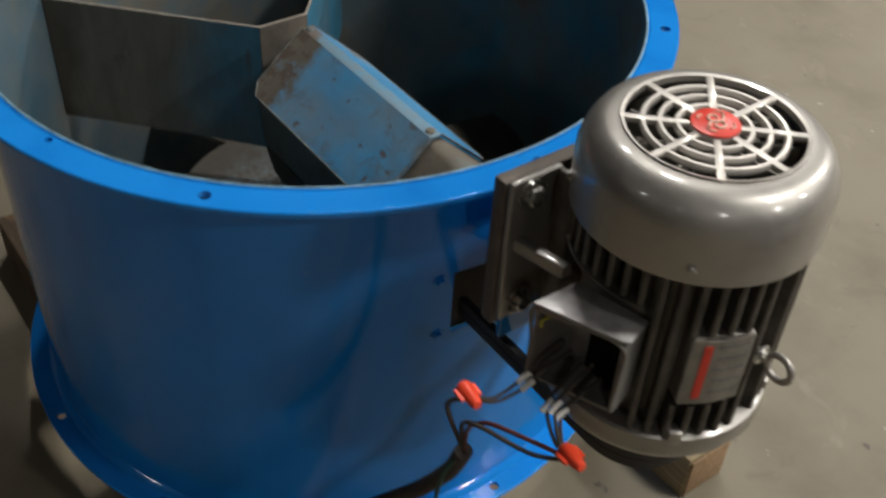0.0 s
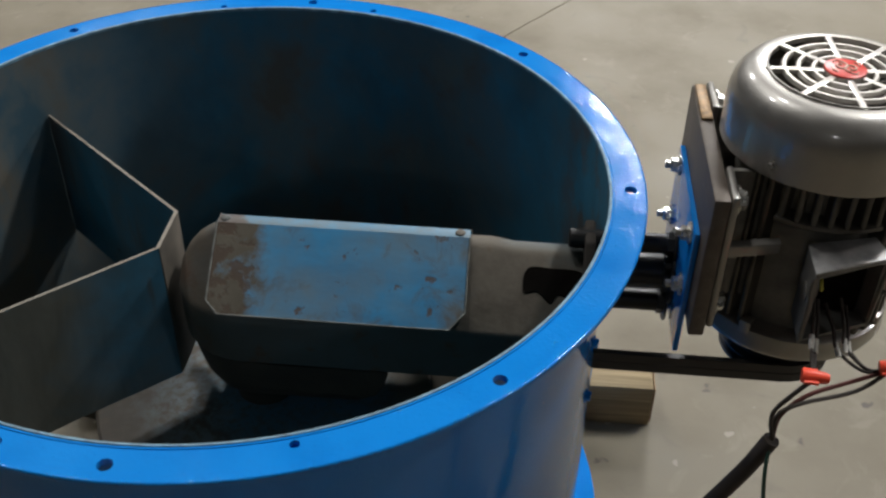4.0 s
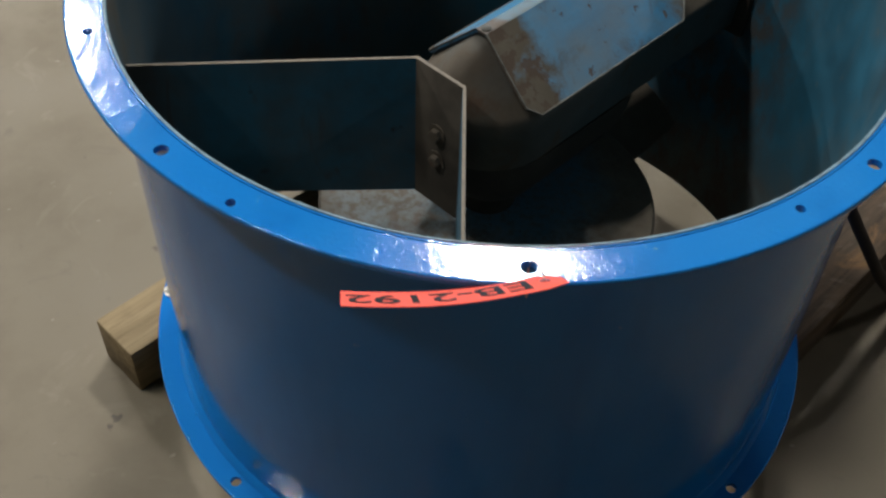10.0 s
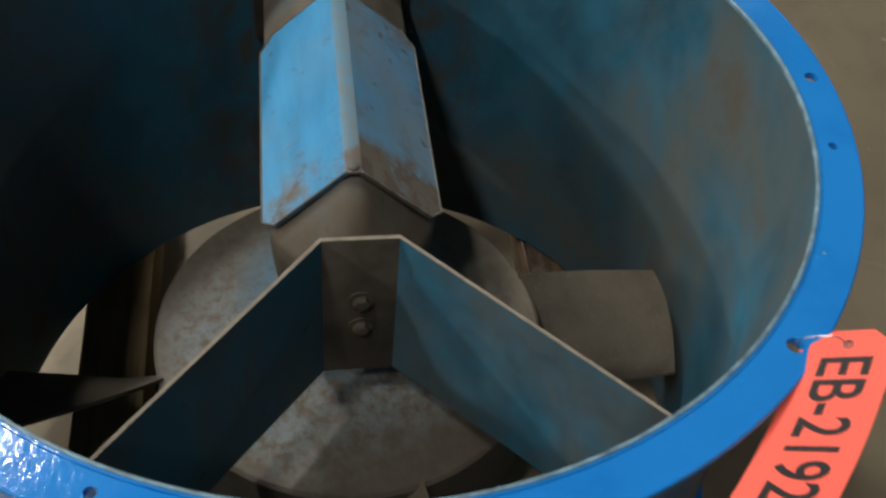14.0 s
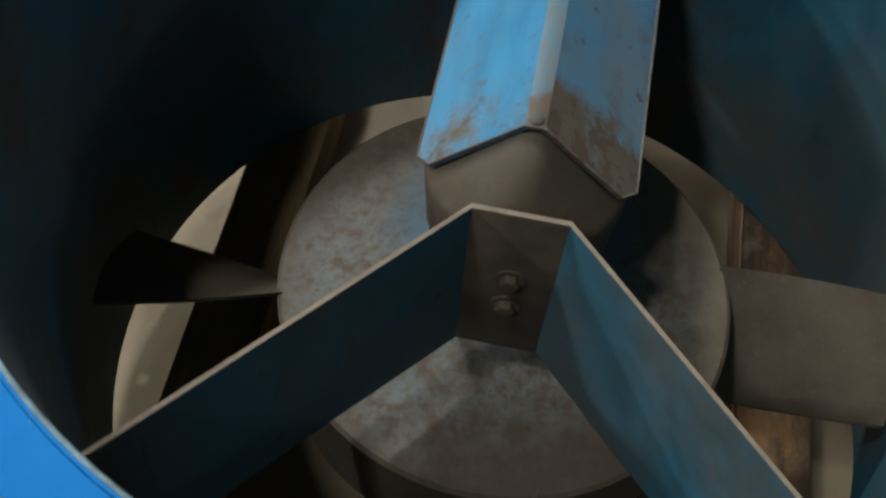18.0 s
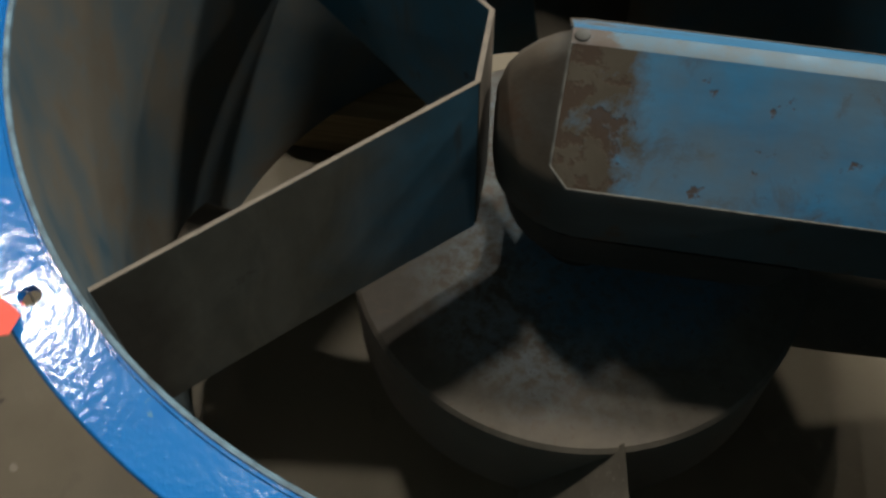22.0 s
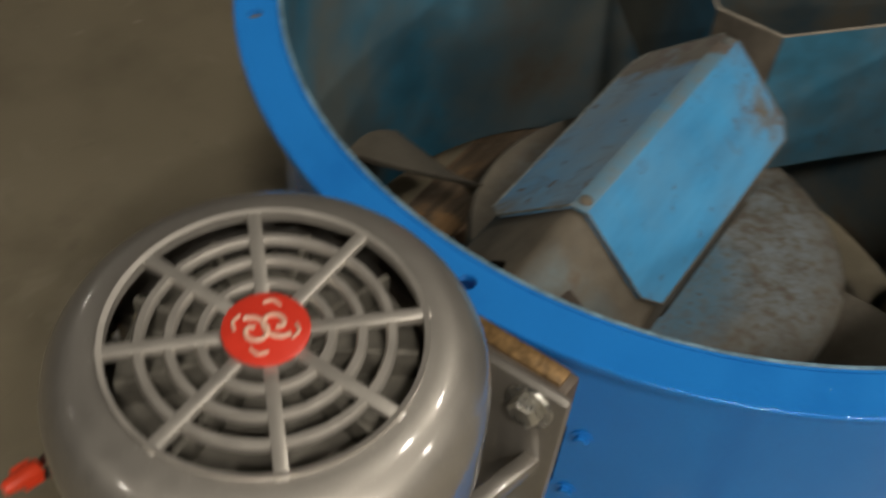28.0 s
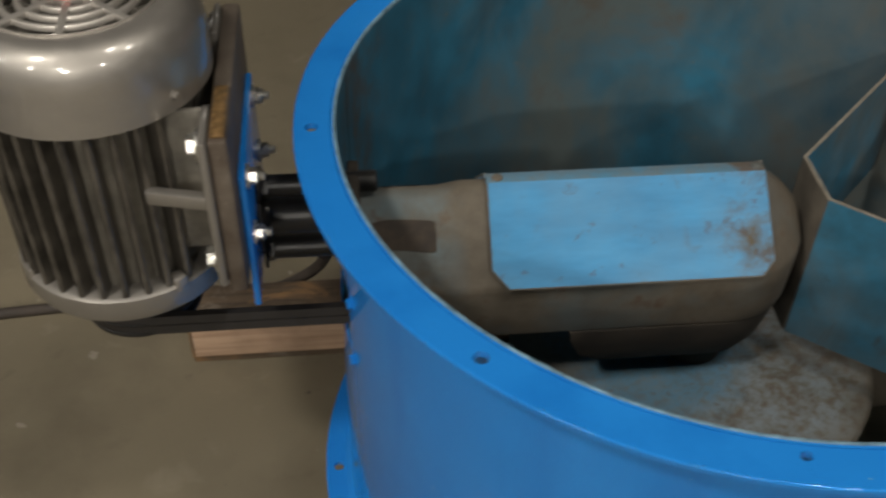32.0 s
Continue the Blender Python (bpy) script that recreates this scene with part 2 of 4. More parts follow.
def arm_paint():
    k = Mat("dirty_blue_strut_paint", 0.6)
    big = k.noise(5.0, 5, 0.6, None, 0.4)
    mid = k.noise(18.0, 6, 0.65)
    fine = k.noise(120.0, 4)
    streak = k.noise(26.0, 4, 0.6, (1, 1, 0.3), 0.8)
    col = k.mix(k.ramp(mid, 0.3, 0.7), (0.014, 0.09, 0.145), (0.018, 0.175, 0.3))
    out = k.vector("LENGTH", k.scaled((1, 1, 0)))
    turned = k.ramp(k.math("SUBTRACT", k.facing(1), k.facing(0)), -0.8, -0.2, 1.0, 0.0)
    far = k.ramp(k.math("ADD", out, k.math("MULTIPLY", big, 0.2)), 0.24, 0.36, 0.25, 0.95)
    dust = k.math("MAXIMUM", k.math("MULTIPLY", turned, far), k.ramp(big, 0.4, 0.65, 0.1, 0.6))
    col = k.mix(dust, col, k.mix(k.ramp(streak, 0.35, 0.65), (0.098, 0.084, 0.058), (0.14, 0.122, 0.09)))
    col = k.mix(k.ramp(streak, 0.62, 0.72, 0.0, 0.55), col, (0.06, 0.05, 0.035))
    col = k.mix(k.ramp(mid, 0.66, 0.74, 0.0, 0.8), col, (0.04, 0.028, 0.02))
    crud = k.ramp(k.math("ADD", out, k.math("MULTIPLY", big, 0.16)), 0.46, 0.5, 0.0, 0.75)
    col = k.mix(crud, col, (0.05, 0.037, 0.026))
    k.bump(fine, 0.2, 0.001)
    return k.put(col, k.ramp(mid, 0.3, 0.7, 0.5, 0.8))


def hub_paint():
    k = Mat("mottled_hub_paint", 0.7)
    big = k.noise(9.0, 5, 0.6, None, 0.5)
    mid = k.noise(34.0, 7, 0.7)
    spot = k.noise(80.0, 4, 0.6)
    flat = k.scaled((1, 1, 0))
    out = k.vector("LENGTH", flat)
    way = k.vector("DOT_PRODUCT", k.vector("NORMALIZE", flat, None, "Vector"), (-0.004, 0.022, 0.0))
    ragged = k.math("ADD", k.math("MULTIPLY", big, 0.1), k.math("MULTIPLY", mid, 0.05))
    edge = k.math("SUBTRACT", k.math("ADD", out, ragged), way)
    col = k.mix(k.ramp(mid, 0.3, 0.7), (0.085, 0.071, 0.053), (0.152, 0.13, 0.1))
    pale = k.math("MULTIPLY", k.ramp(edge, 0.3, 0.24), k.math("MULTIPLY", k.ramp(k.math("ADD", k.math("MULTIPLY", spot, 0.55), k.math("MULTIPLY", mid, 0.45)), 0.43, 0.58, 0.0, 0.8), k.ramp(k.axis(0), 0.0, 0.1, 1.0, 0.3)))
    # west part of the hub: strut shade put into the paint colour
    west_shade = k.math("MULTIPLY", k.ramp(k.axis(0), -0.1, -0.16), k.ramp(k.math("ADD", k.axis(1), k.math("MULTIPLY", big, 0.08)), 0.11, 0.07))
    col = k.mix(pale, col, (0.195, 0.245, 0.275))
    col = k.mix(k.math("MULTIPLY", west_shade, k.ramp(mid, 0.4, 0.62, 0.92, 0.6)), col, (0.068, 0.055, 0.042))
    east = k.vector("DOT_PRODUCT", k.vector("NORMALIZE", flat, None, "Vector"), (0.055, 0.0, 0.0))
    core = k.ramp(k.math("SUBTRACT", k.math("ADD", out, k.math("MULTIPLY", ragged, 0.9)), east), 0.2, 0.155)
    col = k.mix(k.math("MULTIPLY", core, k.ramp(spot, 0.3, 0.6, 0.3, 0.8)), col, (0.05, 0.16, 0.25))
    col = k.mix(k.ramp(spot, 0.6, 0.66, 0.0, 0.6), col, (0.1, 0.072, 0.05))
    k.bump(mid, 0.3, 0.0012)
    return k.put(col, k.ramp(mid, 0.3, 0.7, 0.55, 0.85))


def motor_paint(name, tone):
    k = Mat(name, 0.42, 0.72, 1.0)
    n = k.noise(90.0, 4)
    fleck = k.noise(420.0, 2)
    big = k.noise(8.0, 3)
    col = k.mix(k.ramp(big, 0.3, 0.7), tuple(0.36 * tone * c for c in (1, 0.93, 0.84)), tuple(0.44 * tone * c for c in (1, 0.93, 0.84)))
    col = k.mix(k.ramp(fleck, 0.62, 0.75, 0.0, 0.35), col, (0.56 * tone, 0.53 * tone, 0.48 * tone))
    k.bump(n, 0.1, 0.0008)
    return k.put(col, k.ramp(n, 0.3, 0.7, 0.38, 0.52))


def rusty_plate():
    k = Mat("rust_brown_steel", 0.5, 0.25)
    mid = k.noise(16.0, 6, 0.65)
    fine = k.noise(120.0, 4)
    col = k.mix(k.ramp(mid, 0.35, 0.65), (0.065, 0.046, 0.034), (0.15, 0.122, 0.095))
    col = k.mix(k.ramp(fine, 0.6, 0.72, 0.0, 0.5), col, (0.19, 0.158, 0.125))
    k.bump(fine, 0.25, 0.001)
    return k.put(col, k.ramp(mid, 0.3, 0.7, 0.38, 0.65))


def timber(name, dark, light, warm=0.0):
    k = Mat(name, 0.85)
    grain = k.noise(30.0, 6, 0.6, (0.12, 3.0, 3.0), 0.6)
    big = k.noise(5.0, 5, 0.6)
    patch = k.noise(11.0, 6, 0.7, (0.5, 1, 1), 0.7)
    fine = k.noise(160.0, 3, 0.5, (0.2, 1, 1))
    col = k.mix(k.ramp(grain, 0.3, 0.7), dark, light)
    col = k.mix(k.ramp(big, 0.5, 0.7, 0.0, 0.55), col, tuple(c * 0.4 for c in dark))
    if warm:
        col = k.mix(k.ramp(patch, 0.52, 0.64, 0.0, warm), col, (0.3, 0.16, 0.06))
        col = k.mix(k.ramp(patch, 0.44, 0.34, 0.0, warm), col, (0.2, 0.165, 0.13))
    k.bump(k.math("ADD", k.math("MULTIPLY", patch, 1.5 if warm else 0.0), k.math("ADD", grain, fine)), 0.45, 0.0018)
    return k.put(col)


def concrete():
    k = Mat("worn_concrete", 0.6)
    big = k.noise(0.7, 4, 0.55)
    mid = k.noise(3.2, 6, 0.6)
    blot = k.noise(9.0, 5, 0.6, None, 0.8)
    fine = k.noise(60.0, 6, 0.7)
    col = k.mix(k.ramp(big, 0.3, 0.7), (0.149, 0.124, 0.08), (0.19, 0.16, 0.108))
    col = k.mix(k.ramp(mid, 0.48, 0.68, 0.0, 0.65), col, (0.118, 0.097, 0.063))
    col = k.mix(k.ramp(blot, 0.6, 0.7, 0.0, 0.3), col, (0.265, 0.232, 0.174))
    col = k.mix(k.ramp(blot, 0.38, 0.29, 0.0, 0.6), col, (0.117, 0.097, 0.064))
    col = k.mix(k.ramp(fine, 0.6, 0.72, 0.0, 0.35), col, (0.115, 0.1, 0.076))
    pits = k.noise(17.0, 3, 0.5)
    col = k.mix(k.ramp(pits, 0.715, 0.745, 0.0, 0.8), col, (0.06, 0.05, 0.038))
    spots = k.noise(23.0, 2, 0.5)
    col = k.mix(k.ramp(spots, 0.725, 0.75, 0.0, 0.5), col, (0.36, 0.33, 0.28))
    k.bump(fine, 0.12, 0.001)
    return k.put(col, k.ramp(mid, 0.3, 0.7, 0.52, 0.75))


def blade_dust():
    k = Mat("brown_dust_on_blades", 0.8)
    mid = k.noise(14.0, 6, 0.65)
    fine = k.noise(150.0, 4)
    col = k.mix(k.ramp(mid, 0.3, 0.7), (0.07, 0.058, 0.042), (0.135, 0.115, 0.088))
    col = k.mix(k.ramp(fine, 0.6, 0.75, 0.0, 0.5), col, (0.19, 0.165, 0.13))
    k.bump(fine, 0.3, 0.001)
    return k.put(col, k.ramp(mid, 0.3, 0.7, 0.65, 0.9))


BLADE = blade_dust()
BLUE = blue_enamel("fresh_blue_enamel", 0.34)
EDGEBLUE = blue_enamel("lumpy_blue_enamel", 1.0)
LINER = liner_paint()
CAST = dusty_cast()
COVER = cover_paint()
ARM = arm_paint()
RIDGED = scuffed_ridge()
HUB = hub_paint()
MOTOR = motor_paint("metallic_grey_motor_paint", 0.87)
# lighter copy of the motor paint, with the grille's lamp highlights in its colour
GRILLE = motor_paint("highlit_grey_grille_paint", 1.35)
# darker copy for end bracket and feet, the feet's shade put into it
MOTOR_END = motor_paint("darkened_grey_motor_paint", 0.72)
RUST = rusty_plate()
WOOD_PALE = timber("pale_timber", (0.17, 0.122, 0.06), (0.34, 0.258, 0.142))
WOOD_LIT = timber("pinkish_lit_timber", (0.3, 0.19, 0.12), (0.48, 0.33, 0.22))
WOOD_END = timber("cut_end_grain", (0.2, 0.12, 0.06), (0.36, 0.23, 0.12))
WOOD_DARK = timber("weathered_timber", (0.045, 0.03, 0.018), (0.125, 0.085, 0.052), 0.6)
CONCRETE = concrete()
CRUST = plain("golden_rust_crust", (0.2, 0.12, 0.05), 0.42, 0.45, 0.55, 140, 0.6)
EDGE = plain("bare_worn_edge", (0.2, 0.175, 0.14), 0.75, 0.0)
STEEL = plain("zinc_plated_steel", (0.55, 0.54, 0.5), 0.28, 0.9, 0.15, 120)
BLACK = plain("black_oiled_steel", (0.018, 0.017, 0.016), 0.38, 0.3)
# glossless black that paints the darkness inside openings
VOIDSHADE = plain("painted_void_dark", (0.008, 0.007, 0.006), 1.0)
VOIDSHADE.node_tree.nodes["Principled BSDF"].inputs["Specular IOR Level"].default_value = 0.0
GRIMED = plain("brown_dusty_strut_steel", (0.085, 0.072, 0.056), 0.8, 0, 0.45, 18)
RECESS = plain("brown_recess_shade", (0.042, 0.031, 0.022), 0.8, 0, 0.5, 60)
DARKBROWN = plain("dark_brown_steel", (0.034, 0.027, 0.02), 0.85, 0, 0.5, 22)
LIP = plain("chipped_pale_edge", (0.15, 0.152, 0.135), 0.7, 0, 0.45, 90)
LIPBLUE = plain("worn_blue_edge", (0.13, 0.23, 0.3), 0.55, 0, 0.5, 70)
RUBBER = plain("black_belt_rubber", (0.02, 0.018, 0.017), 0.5)
SHEATH = plain("black_cable_sheath", (0.042, 0.032, 0.025), 0.75, 0, 0.35, 40)
RED_WIRE = plain("dark_red_wire", (0.09, 0.02, 0.015), 0.45)
GREEN_WIRE = plain("green_wire", (0.012, 0.05, 0.03), 0.45)
YELLOW_WIRE = plain("yellow_green_wire", (0.42, 0.36, 0.04), 0.45)
WHITE_WIRE = plain("off_white_wire", (0.6, 0.58, 0.52), 0.5)
ORANGE = plain("orange_red_plastic", (0.85, 0.07, 0.025), 0.4, 0, 0.1)
TAG = plain("fluorescent_orange_card", (0.95, 0.13, 0.09), 0.7, 0, 0.05, 20, 0.05)
INK = plain("black_marker_ink", (0.015, 0.013, 0.013), 0.6, 0, 0.2)
BADGE = plain("red_badge_enamel", (0.62, 0.04, 0.022), 0.35, 0, 0.1)
CREAM = plain("cream_badge_relief", (0.62, 0.4, 0.3), 0.4, 0.0)
PLATE = plain("brushed_nameplate", (0.22, 0.2, 0.165), 0.5, 0.2)
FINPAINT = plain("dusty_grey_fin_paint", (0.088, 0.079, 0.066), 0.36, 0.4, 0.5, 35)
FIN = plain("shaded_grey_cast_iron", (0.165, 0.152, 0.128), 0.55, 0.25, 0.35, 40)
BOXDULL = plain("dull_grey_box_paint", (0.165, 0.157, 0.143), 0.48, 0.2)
# paler box paint: the light falling on the roof is put into its colour
BOXLIT = plain("grey_box_paint", (0.4, 0.385, 0.37), 0.36, 0.35)
HALL = plain("dark_added_wall", (0.06, 0.06, 0.055), 0.85, 0, 0.1, 2)
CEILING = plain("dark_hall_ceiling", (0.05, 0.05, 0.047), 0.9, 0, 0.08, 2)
CART = plain("blue_cart_paint", (0.02, 0.085, 0.27), 0.4, 0, 0.2, 20)
WHEEL = plain("dark_caster_rubber", (0.03, 0.028, 0.026), 0.6)
JOINT = plain("dirty_floor_joint", (0.145, 0.122, 0.086), 0.8)


# ---- mesh helpers ----
def part(name, bm, material, parent=None, label="", smooth=35.0):
    lim = radians(smooth)
    bmesh.ops.recalc_face_normals(bm, faces=bm.faces)
    for f in bm.faces:
        f.smooth = True
    for e in bm.edges:
        if len(e.link_faces) != 2 or e.calc_face_angle(0) > lim:
            e.smooth = False
    me = bpy.data.meshes.new(name)
    bm.to_mesh(me)
    bm.free()
    me.materials.append(material)
    ob = new(name, me)
    ob.parent = parent
    if label:
        ob["label"] = label
    return ob


def again(ob, m, parent=None):
    """One more of the same part, sharing its mesh."""
    c = new(ob.name.split(".")[0], ob.data)
    c.parent = parent or ob.parent
    c.matrix_local = m
    return c


def empty(name, label, category, place=(0, 0, 0), group="", kind=""):
    ob = new(name)
    ob.empty_display_size = 0.1
    ob.location = place
    return tagged(ob, label, category, group, kind)


def lathe(profile, seg=96, cx=0.0, cy=0.0, closed=True):
    """Turned from (radius, height) pairs in metres round a vertical axis."""
    bm = bmesh.new()
    rings = []
    for i in range(seg):
        a = 2 * math.pi * i / seg
        rings.append([bm.verts.new((cx + r * math.cos(a), cy + r * math.sin(a), z)) for r, z in profile])
    n = len(profile)
    for i in range(seg):
        p, q = rings[i], rings[(i + 1) % seg]
        for j in range(n if closed else n - 1):
            k = (j + 1) % n
            bm.faces.new((p[j], q[j], q[k], p[k]))
    bmesh.ops.remove_doubles(bm, verts=bm.verts, dist=1e-6)
    return bm


def box(a, b, bev=0.0, seg=2):
    bm = bmesh.new()
    v = [bm.verts.new((x, y, z)) for x in (a[0], b[0]) for y in (a[1], b[1]) for z in (a[2], b[2])]
    for f in ((0, 1, 3, 2), (4, 6, 7, 5), (0, 4, 5, 1), (2, 3, 7, 6), (0, 2, 6, 4), (1, 5, 7, 3)):
        bm.faces.new([v[i] for i in f])
    bmesh.ops.recalc_face_normals(bm, faces=bm.faces)
    if bev:
        bmesh.ops.bevel(bm, geom=bm.edges[:], offset=bev, segments=seg, affect="EDGES", profile=0.5)
    return bm


def loft(sections, close_ends=True):
    bm = bmesh.new()
    rs = [[bm.verts.new(p) for p in s] for s in sections]
    for a, b in zip(rs, rs[1:]):
        for j in range(len(a)):
            k = (j + 1) % len(a)
            bm.faces.new((a[j], a[k], b[k], b[j]))
    if close_ends:
        bm.faces.new(rs[0])
        bm.faces.new(list(reversed(rs[-1])))
    bmesh.ops.recalc_face_normals(bm, faces=bm.faces)
    return bm


def soften(bm, off, limit=30.0, seg=2):
    es = [e for e in bm.edges if len(e.link_faces) == 2 and e.calc_face_angle(0) > radians(limit)]
    bmesh.ops.bevel(bm, geom=es, offset=off, segments=seg, affect="EDGES", profile=0.5, clamp_overlap=True)
    return bm


def rod(p, q, r, seg=20, bev=0.0):
    """A round bar from p to q, its ends slightly rounded."""
    p, q = Vector(p), Vector(q)
    L = (q - p).length
    e = min(bev or r * 0.15, L / 3)
    bm = lathe([(0, 0), (r - e, 0), (r, e), (r, L - e), (r - e, L), (0, L)], seg, closed=False)
    bm.transform(Matrix.Translation(p) @ (q - p).to_track_quat("Z", "Y").to_matrix().to_4x4())
    return bm


def hexhead(p, n, r, h):
    """A bolt head with a washer, seated at p, pointing along n."""
    bm = lathe([(0, 0), (r * 1.5, 0), (r * 1.5, h * 0.22), (0, h * 0.22)], 20, closed=False)
    ring = [[bm.verts.new((k * r * math.cos(i * math.pi / 3), k * r * math.sin(i * math.pi / 3), z)) for i in range(6)] for k, z in ((1, h * 0.2), (1, h * 0.85), (0.8, h))]
    for a, b in zip(ring, ring[1:]):
        for i in range(6):
            bm.faces.new((a[i], a[(i + 1) % 6], b[(i + 1) % 6], b[i]))
    bm.faces.new(ring[2])
    bm.transform(Matrix.Translation(Vector(p)) @ Vector(n).to_track_quat("Z", "Y").to_matrix().to_4x4())
    return bm


def spline(points, n=10):
    """A smooth line through the points."""
    P = [Vector(p) for p in points]
    P = [2 * P[0] - P[1]] + P + [2 * P[-1] - P[-2]]
    out = []
    for i in range(1, len(P) - 2):
        a, b, c, d = P[i - 1:i + 3]
        for k in range(n):
            t = k / n
            out.append(0.5 * (2 * b + (c - a) * t + (2 * a - 5 * b + 4 * c - d) * t * t + (3 * b - 3 * c + d - a) * t ** 3))
    return out + [P[-2]]


def tube(points, r, seg=10, n=10):
    line = spline(points, n)
    bm = bmesh.new()
    rings = []
    ref = Vector((0.3, 0.5, 0.81))
    for i, p in enumerate(line):
        d = (line[min(i + 1, len(line) - 1)] - line[max(i - 1, 0)]).normalized()
        u = d.cross(ref).normalized()
        v = d.cross(u)
        rings.append([bm.verts.new(p + (u * math.cos(2 * math.pi * j / seg) + v * math.sin(2 * math.pi * j / seg)) * r) for j in range(seg)])
    for a, b in zip(rings, rings[1:]):
        for j in range(seg):
            bm.faces.new((a[j], a[(j + 1) % seg], b[(j + 1) % seg], b[j]))
    bm.faces.new(rings[0])
    bm.faces.new(rings[-1])
    return bm


def flange_ring(r0, r1, z0, z1, holes):
    """A flat ring with round holes: (angle, bolt radius, hole radius), all in metres and degrees."""
    bm = bmesh.new()
    holes = sorted((a % 360, rb, rh) for a, rb, rh in holes)
    half = 2.6
    marks = []
    for a, rb, rh in holes:
        marks.append((a - half, a + half, rb, rh))

    def vert(r, a, z):
        return bm.verts.new((r * math.cos(radians(a)), r * math.sin(radians(a)), z))

    def strip(a0, a1):
        n = max(1, round((a1 - a0) / 3))
        prev = None
        for i in range(n + 1):
            a = a0 + (a1 - a0) * i / n
            cur = [vert(r0, a, z0), vert(r1, a, z0), vert(r1, a, z1), vert(r0, a, z1)]
            if prev:
                for j in range(4):
                    k = (j + 1) % 4
                    bm.faces.new((prev[j], prev[k], cur[k], cur[j]))
            prev = cur

    for i, (a0, a1, rb, rh) in enumerate(marks):
        nxt = marks[(i + 1) % len(marks)][0] + (360 if i + 1 == len(marks) else 0)
        strip(a1, nxt)
        ac = (a0 + a1) / 2
        edge = [(a0 + (a1 - a0) * k / 4, r0) for k in range(4)] + [(a1, r0 + (r1 - r0) * k / 4) for k in range(4)] + [(a1 - (a1 - a0) * k / 4, r1) for k in range(4)] + [(a0, r1 - (r1 - r0) * k / 4) for k in range(4)]
        c = Vector((rb * math.cos(radians(ac)), rb * math.sin(radians(ac))))
        lay = {}
        for z in (z0, z1):
            outer = [vert(r, a, z) for a, r in edge]
            inner = []
            for v in outer:
                d = (Vector(v.co.xy) - c).normalized()
                inner.append(bm.verts.new((c.x + d.x * rh, c.y + d.y * rh, z)))
            for k in range(16):
                q = (k + 1) % 16
                bm.faces.new((outer[k], outer[q], inner[q], inner[k]))
            lay[z] = (outer, inner)
        for k in range(16):
            q = (k + 1) % 16
            bm.faces.new((lay[z0][1][k], lay[z0][1][q], lay[z1][1][q], lay[z1][1][k]))
            if k < 4 or 8 <= k < 12:
                bm.faces.new((lay[z0][0][k], lay[z0][0][q], lay[z1][0][q], lay[z1][0][k]))
    bmesh.ops.remove_doubles(bm, verts=bm.verts, dist=2e-5)
    return bm


def wall_ring(r0, r1, zs, cut, step=3.0):
    """A drum wall from r0 to r1 with one window cut: (angle from, angle to, level from, level to)."""
    bm = bmesh.new()
    a0, a1, k0, k1 = cut
    n_cut, n_rest = 8, round((360 - (a1 - a0)) / step)
    angles = [a0 + (a1 - a0) * i / n_cut for i in range(n_cut)] + [a1 + (360 - a1 + a0) * i / n_rest for i in range(n_rest)]
    N = len(angles)
    V = [[[bm.verts.new((r * math.cos(radians(a)), r * math.sin(radians(a)), z)) for z in zs] for a in angles] for r in (r0, r1)]
    for i in range(N):
        j = (i + 1) % N
        for k in range(len(zs) - 1):
            if i < n_cut and k0 <= k < k1:
                continue
            for s in (0, 1):
                bm.faces.new((V[s][i][k], V[s][j][k], V[s][j][k + 1], V[s][i][k + 1]))
        for k in (0, len(zs) - 1):
            bm.faces.new((V[0][i][k], V[0][j][k], V[1][j][k], V[1][i][k]))
        if i < n_cut:
            for k in (k0, k1):
                bm.faces.new((V[0][i][k], V[0][j][k], V[1][j][k], V[1][i][k]))
    for i in (0, n_cut):
        for k in range(k0, k1):
            bm.faces.new((V[0][i][k], V[0][i][k + 1], V[1][i][k + 1], V[1][i][k]))
    return bm


# ---- the hall ----
tagged(part("floor", box((-15, -15, -0.2), (15, 15, 0)), CONCRETE), "worn grey-brown concrete floor with stains and pits", "floor", kind="structure")
# ceiling and walls are unseen, added near black to hold down bounced light
tagged(part("ceiling", box((-15, -15, CEIL), (15, 15, CEIL + 0.1)), CEILING), "unseen dark ceiling added to close in the hall", "ceiling", kind="structure")
for name, a, b in (("wall_north", (-15, 15, 0), (15, 15.2, CEIL)), ("wall_south", (-15, -15.2, 0), (15, -15, CEIL)), ("wall_east", (15, -15, 0), (15.2, 15, CEIL)), ("wall_west", (-15.2, -15, 0), (-15, 15, CEIL))):
    tagged(part(name, box(a, b), HALL), "unseen dark wall added to close in the hall", "wall", kind="structure")


def floor_joint(p, q):
    d = (Vector(q) - Vector(p)).normalized()
    n = Vector((-d.y, d.x, 0)) * 0.0018
    lo, hi = 0.0005, 0.002
    s = [[tuple(Vector((x, y, z)) + k * n) for k, z in ((-1, lo), (1, lo), (1, hi), (-1, hi))] for x, y in ((p[0], p[1]), (q[0], q[1]))]
    return tagged(part("trim", loft(s), JOINT), "dark dirt-filled joint in the concrete floor", "floor joint", kind="structure")


floor_joint((0.22, 1.69, 0), (0.5, 2.09, 0))
floor_joint((0.54, 2.15, 0), (2.4, 4.8, 0))
floor_joint((1.93, -14, 0), (1.93, 14, 0))
